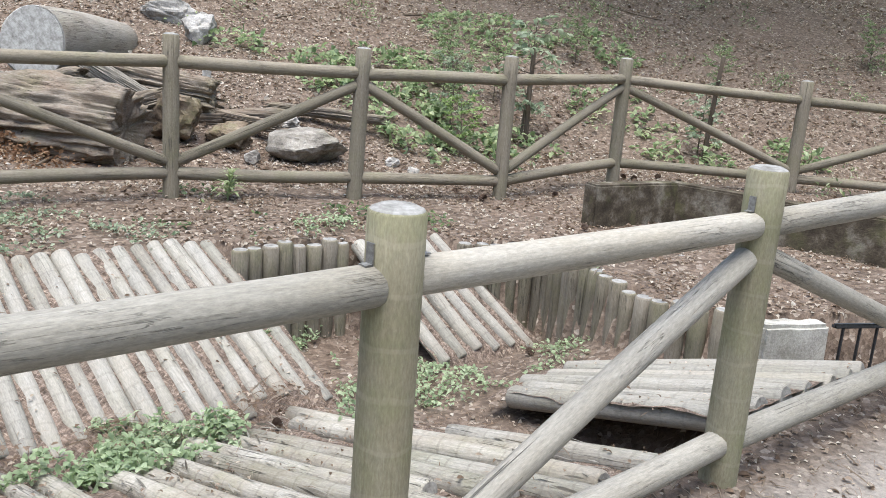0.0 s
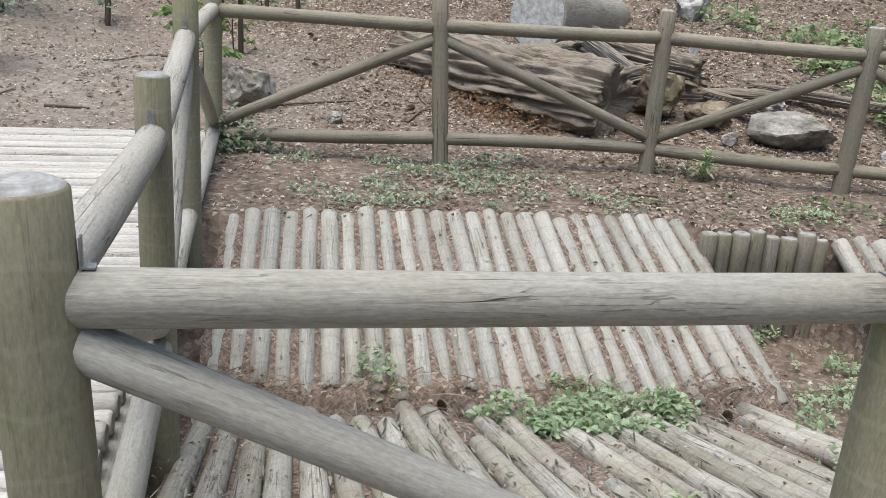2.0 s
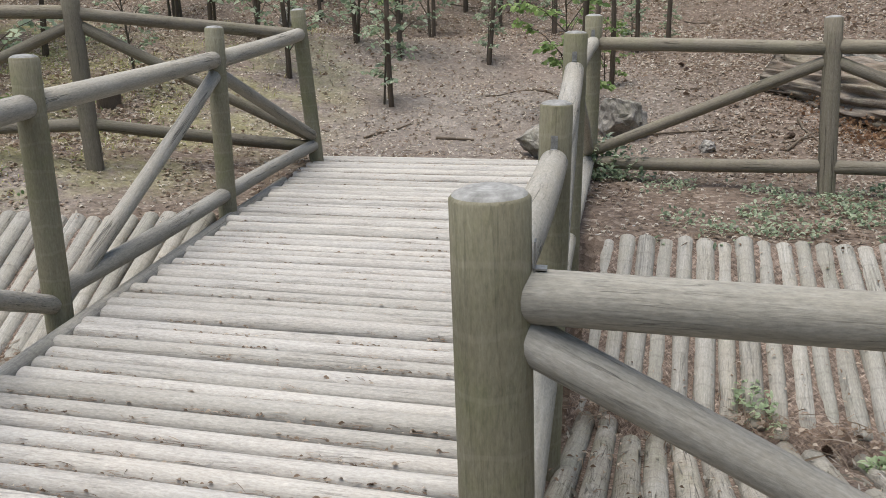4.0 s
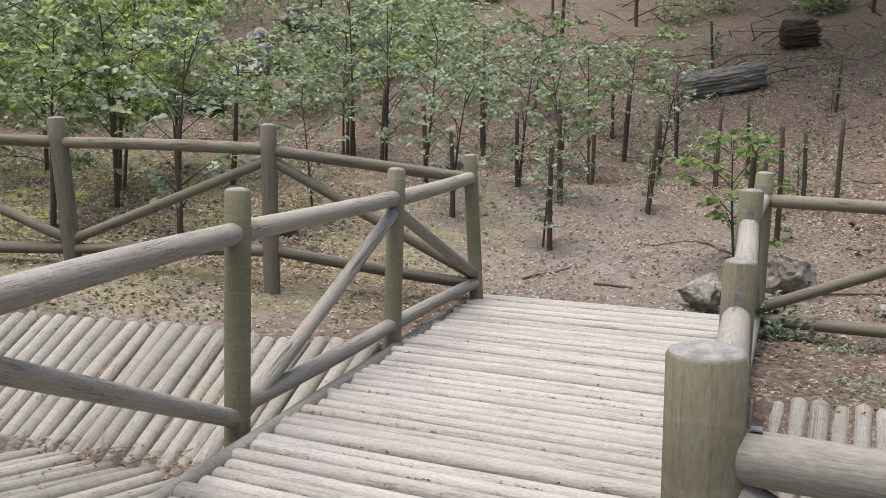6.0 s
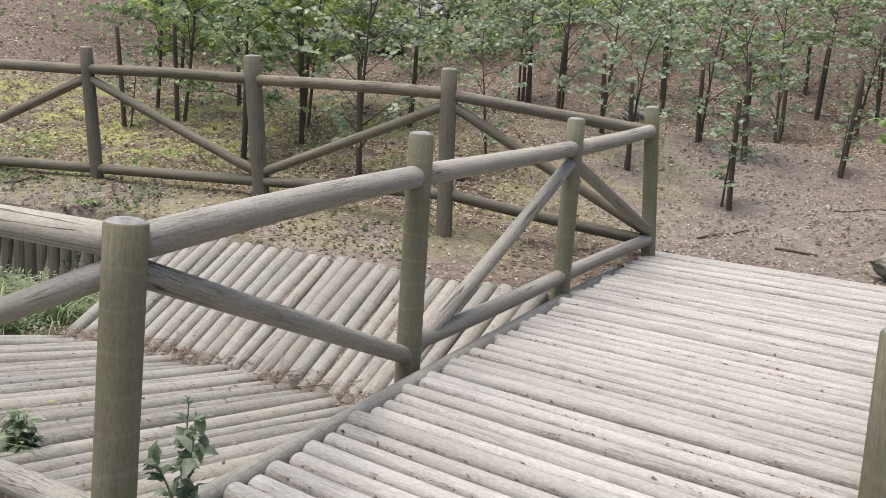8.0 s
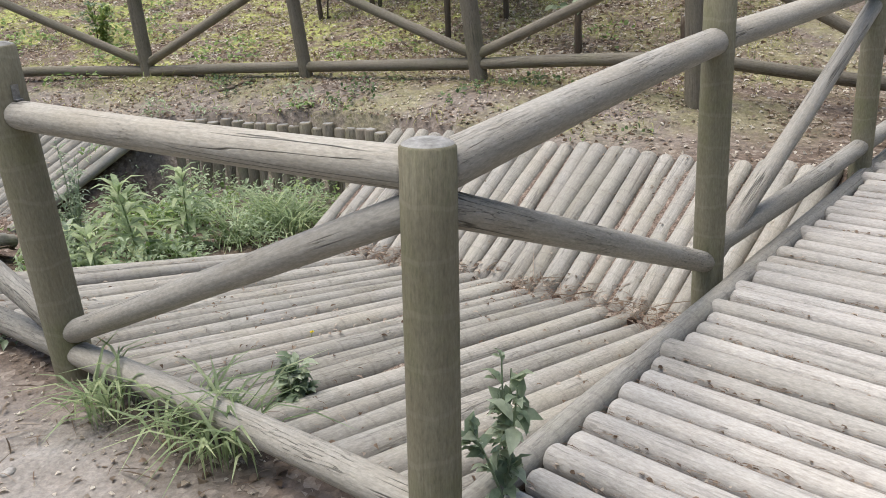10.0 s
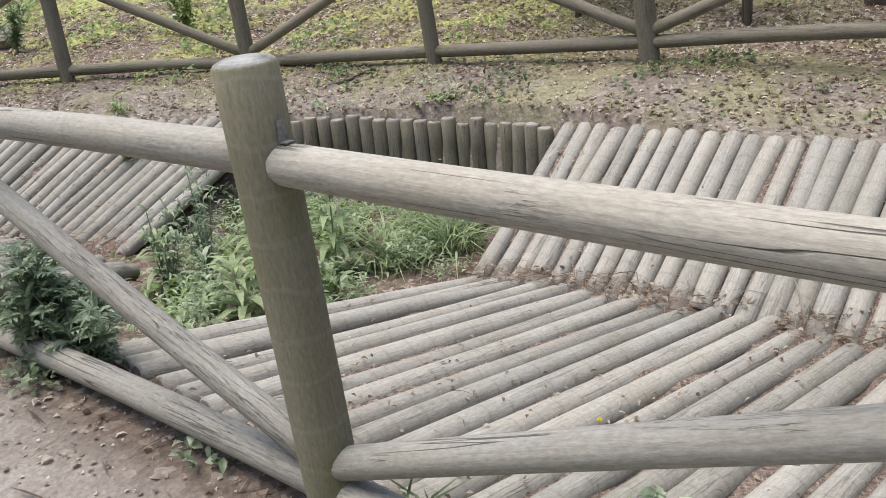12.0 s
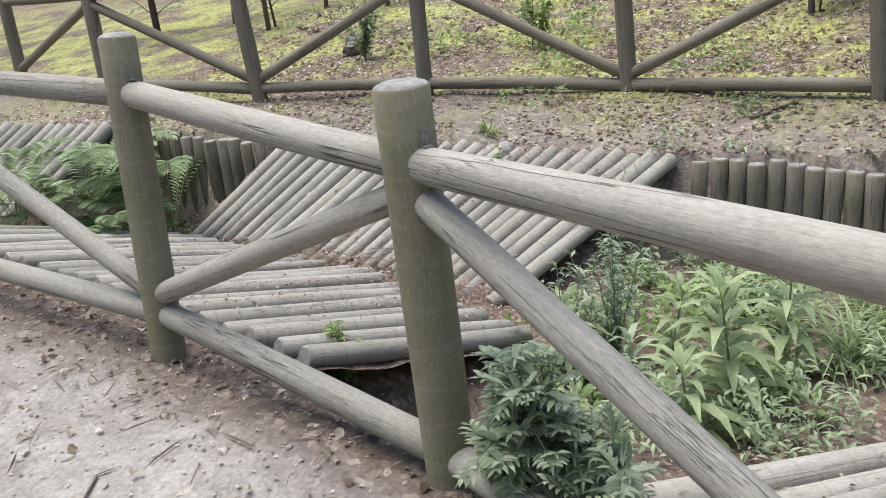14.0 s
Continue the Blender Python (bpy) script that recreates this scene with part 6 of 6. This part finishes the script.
def pebbles():
    g, rng = np.random.default_rng(181), random.Random(181)
    bm = bmesh.new()
    bmesh.ops.create_icosphere(bm, subdivisions=1, radius=1.0)
    unit = [tuple(v.co) for v in bm.verts]
    tris = [tuple(v.index for v in f.verts) for f in bm.faces]
    bm.free()
    x, y = near_walk(g, 14000)
    keep = ~inside_outline(x, y, DECK) & ((~inside_outline(x, y, FAR_EDGE + NEAR_EDGE[::-1])))
    x, y = x[keep][:2600], y[keep][:2600]
    z = ground_height(x, y)
    pieces = []
    for k in range(len(x)):
        r = 0.006 + 0.016 * rng.random() ** 3
        s = (r * rng.uniform(0.8, 1.5), r * rng.uniform(0.7, 1.2), r * rng.uniform(0.4, 0.8))
        pieces.append(([(x[k] + p[0] * s[0], y[k] + p[1] * s[1], z[k] + p[2] * s[2]) for p in unit], tris))
    tagged(mesh_object("pebbles", *join(pieces), PALE_ROCK), "small pale pebbles on the soil and path", "pebbles", kind="stuff")


pebbles()


def stick(a, b, r, label, seed):
    rng = random.Random(seed)
    a, b = Vector(a), Vector(b)
    mids = [a.lerp(b, u) + Vector((rng.uniform(-1, 1), rng.uniform(-1, 1), 0)) * (b - a).length * 0.04 for u in (0.3, 0.6)]
    pts = [tuple(Vector((p.x, p.y, ground_at(p.x, p.y) + r * 0.9))) for p in (a, *mids, b)]
    return tagged(mesh_object("stick", *tube(pts, r, r * 0.6, 7), TWIG), label, "stick")


stick((-8.0, -3.05, 0), (-7.75, -3.3, 0), 0.018, "short pale stick on the bare bank", 191)
stick((-7.6, 3.0, 0), (-7.9, 3.6, 0), 0.012, "thin broken stick near the bridge's end", 192)
stick((-7.3, 3.6, 0), (-7.1, 3.9, 0), 0.016, "pale stick near the bridge's end", 193)
stick((-8.3, 4.6, 0), (-8.5, 5.3, 0), 0.01, "thin curved stick on the bare soil", 194)
stick((-5.9, 6.6, 0), (-5.3, 6.3, 0), 0.014, "dead branch beside the rotten log", 195)
stick((-5.6, 6.9, 0), (-5.5, 6.1, 0), 0.012, "dead branch beside the rotten log", 196)
stick((-3.6, 8.6, 0), (-2.9, 8.95, 0), 0.03, "dead branch lying on the slope", 197)
stick((-2.75, 5.85, 0), (-3.0, 5.6, 0), 0.01, "pale stick on brown needles", 198)
lie = random.Random(201)
for k in range(46):
    x, y, a = lie.uniform(-18, 4), lie.uniform(5, 17), lie.uniform(0, 3.1)
    n = lie.uniform(0.25, 1.1)
    if inside_outline(np.array([x]), np.array([y]), FAR_FENCE + [(-9, -400), (-400, -400), (-400, 400), (400, 400), (400, 12.5)])[0]:
        stick((x, y, 0), (x + n * math.cos(a), y + n * math.sin(a), 0), lie.uniform(0.007, 0.02), "dead branch lying on the brown hillside", 210 + k)
stick((-2.9, -2.9, 0), (-3.4, -3.3, 0), 0.008, "thin twig lying on the trodden path", 199)
stick((-3.2, -4.3, 0), (-3.5, -4.5, 0), 0.007, "thin twig lying on the trodden path", 200)


def rotten_crumbs():
    """Orange crumbs of wood spilt below the rotten log."""
    g = np.random.default_rng(260)
    n = 1700
    x, y = g.normal(size=n) * 0.42 - 5.15, 6.92 + g.normal(size=n) * 0.2
    z = ground_height(x, y) + 0.16 * g.random(n) * np.exp(-((y - 7.0) / 0.22) ** 2)
    v, f = leaf_cloud(np.stack([x, y, z], 1), random_ways(g, n), random_ways(g, n, 0.6), g.uniform(0.02, 0.06, n), g.uniform(0.015, 0.035, n))
    tagged(mesh_object("wood_crumbs", v, f, ORANGE_ROT), "orange crumbled wood below the rotten log", "wood debris", kind="stuff")


rotten_crumbs()


def path_scraps():
    """Small pale scraps and short twigs trodden into the path."""
    for name, n, leaf, aspect, material, seed in (("path_scraps", 260000, 0.017, 0.7, CHIPS, 271), ("path_twigs", 16000, 0.07, 0.05, TWIG, 272)):
        scatter(name, n, leaf, aspect, material, "small pale scraps trodden into the path" if material is CHIPS else "short thin twigs on the path", "litter", seed, lambda x, y, g: (line_distance(x, y, NEAR_EDGE) < 0.25 + 2.2 * g.random(len(x)) ** 2) & ~inside_outline(x, y, FAR_EDGE + NEAR_EDGE[::-1]) & (0.8 * x - 0.6 * y > -4.5) & ~inside_outline(x, y, FAR_EDGE + [(-7.0, -400), (-400, -400), (-400, 400), (400, 400), (400, 6.6)]), lift=0.15, raise_by=0.006, droop=0.08)


path_scraps()
scatter("fence_litter", 150000, 0.036, 0.6, LITTER, "dry brown leaves gathered along the fence's foot", "leaf litter", 275, lambda x, y, g: (line_distance(x, y, NEAR_EDGE) < 0.5 * g.random(len(x))) & ~inside_outline(x, y, FAR_EDGE + NEAR_EDGE[::-1]) & clumped(x, y, 41, 0.72, 2.4), raise_by=0.015, lift=0.25)
scatter("fence_twigs", 90000, 0.13, 0.035, TWIG, "thin twigs gathered along the fence's foot", "twigs", 276, lambda x, y, g: (line_distance(x, y, NEAR_EDGE) < 0.7 * g.random(len(x))) & ~inside_outline(x, y, FAR_EDGE + NEAR_EDGE[::-1]) & clumped(x, y, 43, 0.8, 2.0), raise_by=0.012, lift=0.1, droop=0.05)


def bark_splinters():
    """Splinters and loose bark over the broken log bed."""
    g = np.random.default_rng(281)
    tops, feet = BEDS[5][0], BEDS[5][1]
    x, y = g.uniform(-3.0, 0.5, 2600), g.uniform(1.2, 4.8, 2600)
    keep = inside_outline(x, y, tops + feet[::-1]) & clumped(x, y, 31, 0.55, 2.2)
    x, y = x[keep], y[keep]
    n = len(x)
    z = on_surface(x, y) + 0.02 + 0.035 * g.random(n)
    way = np.tile((-0.8, 0.6, -0.2), (n, 1)) * np.where(g.random(n) < 0.5, 1, -1)[:, None] + g.normal(size=(n, 3)) * (0.25, 0.25, 0.05)
    v, f = leaf_cloud(np.stack([x, y, z], 1), way, np.tile((0, 0, 1.0), (n, 1)) + g.normal(size=(n, 3)) * 0.3, g.uniform(0.04, 0.18, n), g.uniform(0.005, 0.015, n), 0.12, 0.0)
    tagged(mesh_object("bark_splinters", v, f, SPLINTERS), "grey bark splinters lying over the broken logs", "wood debris", kind="stuff")


bark_splinters()
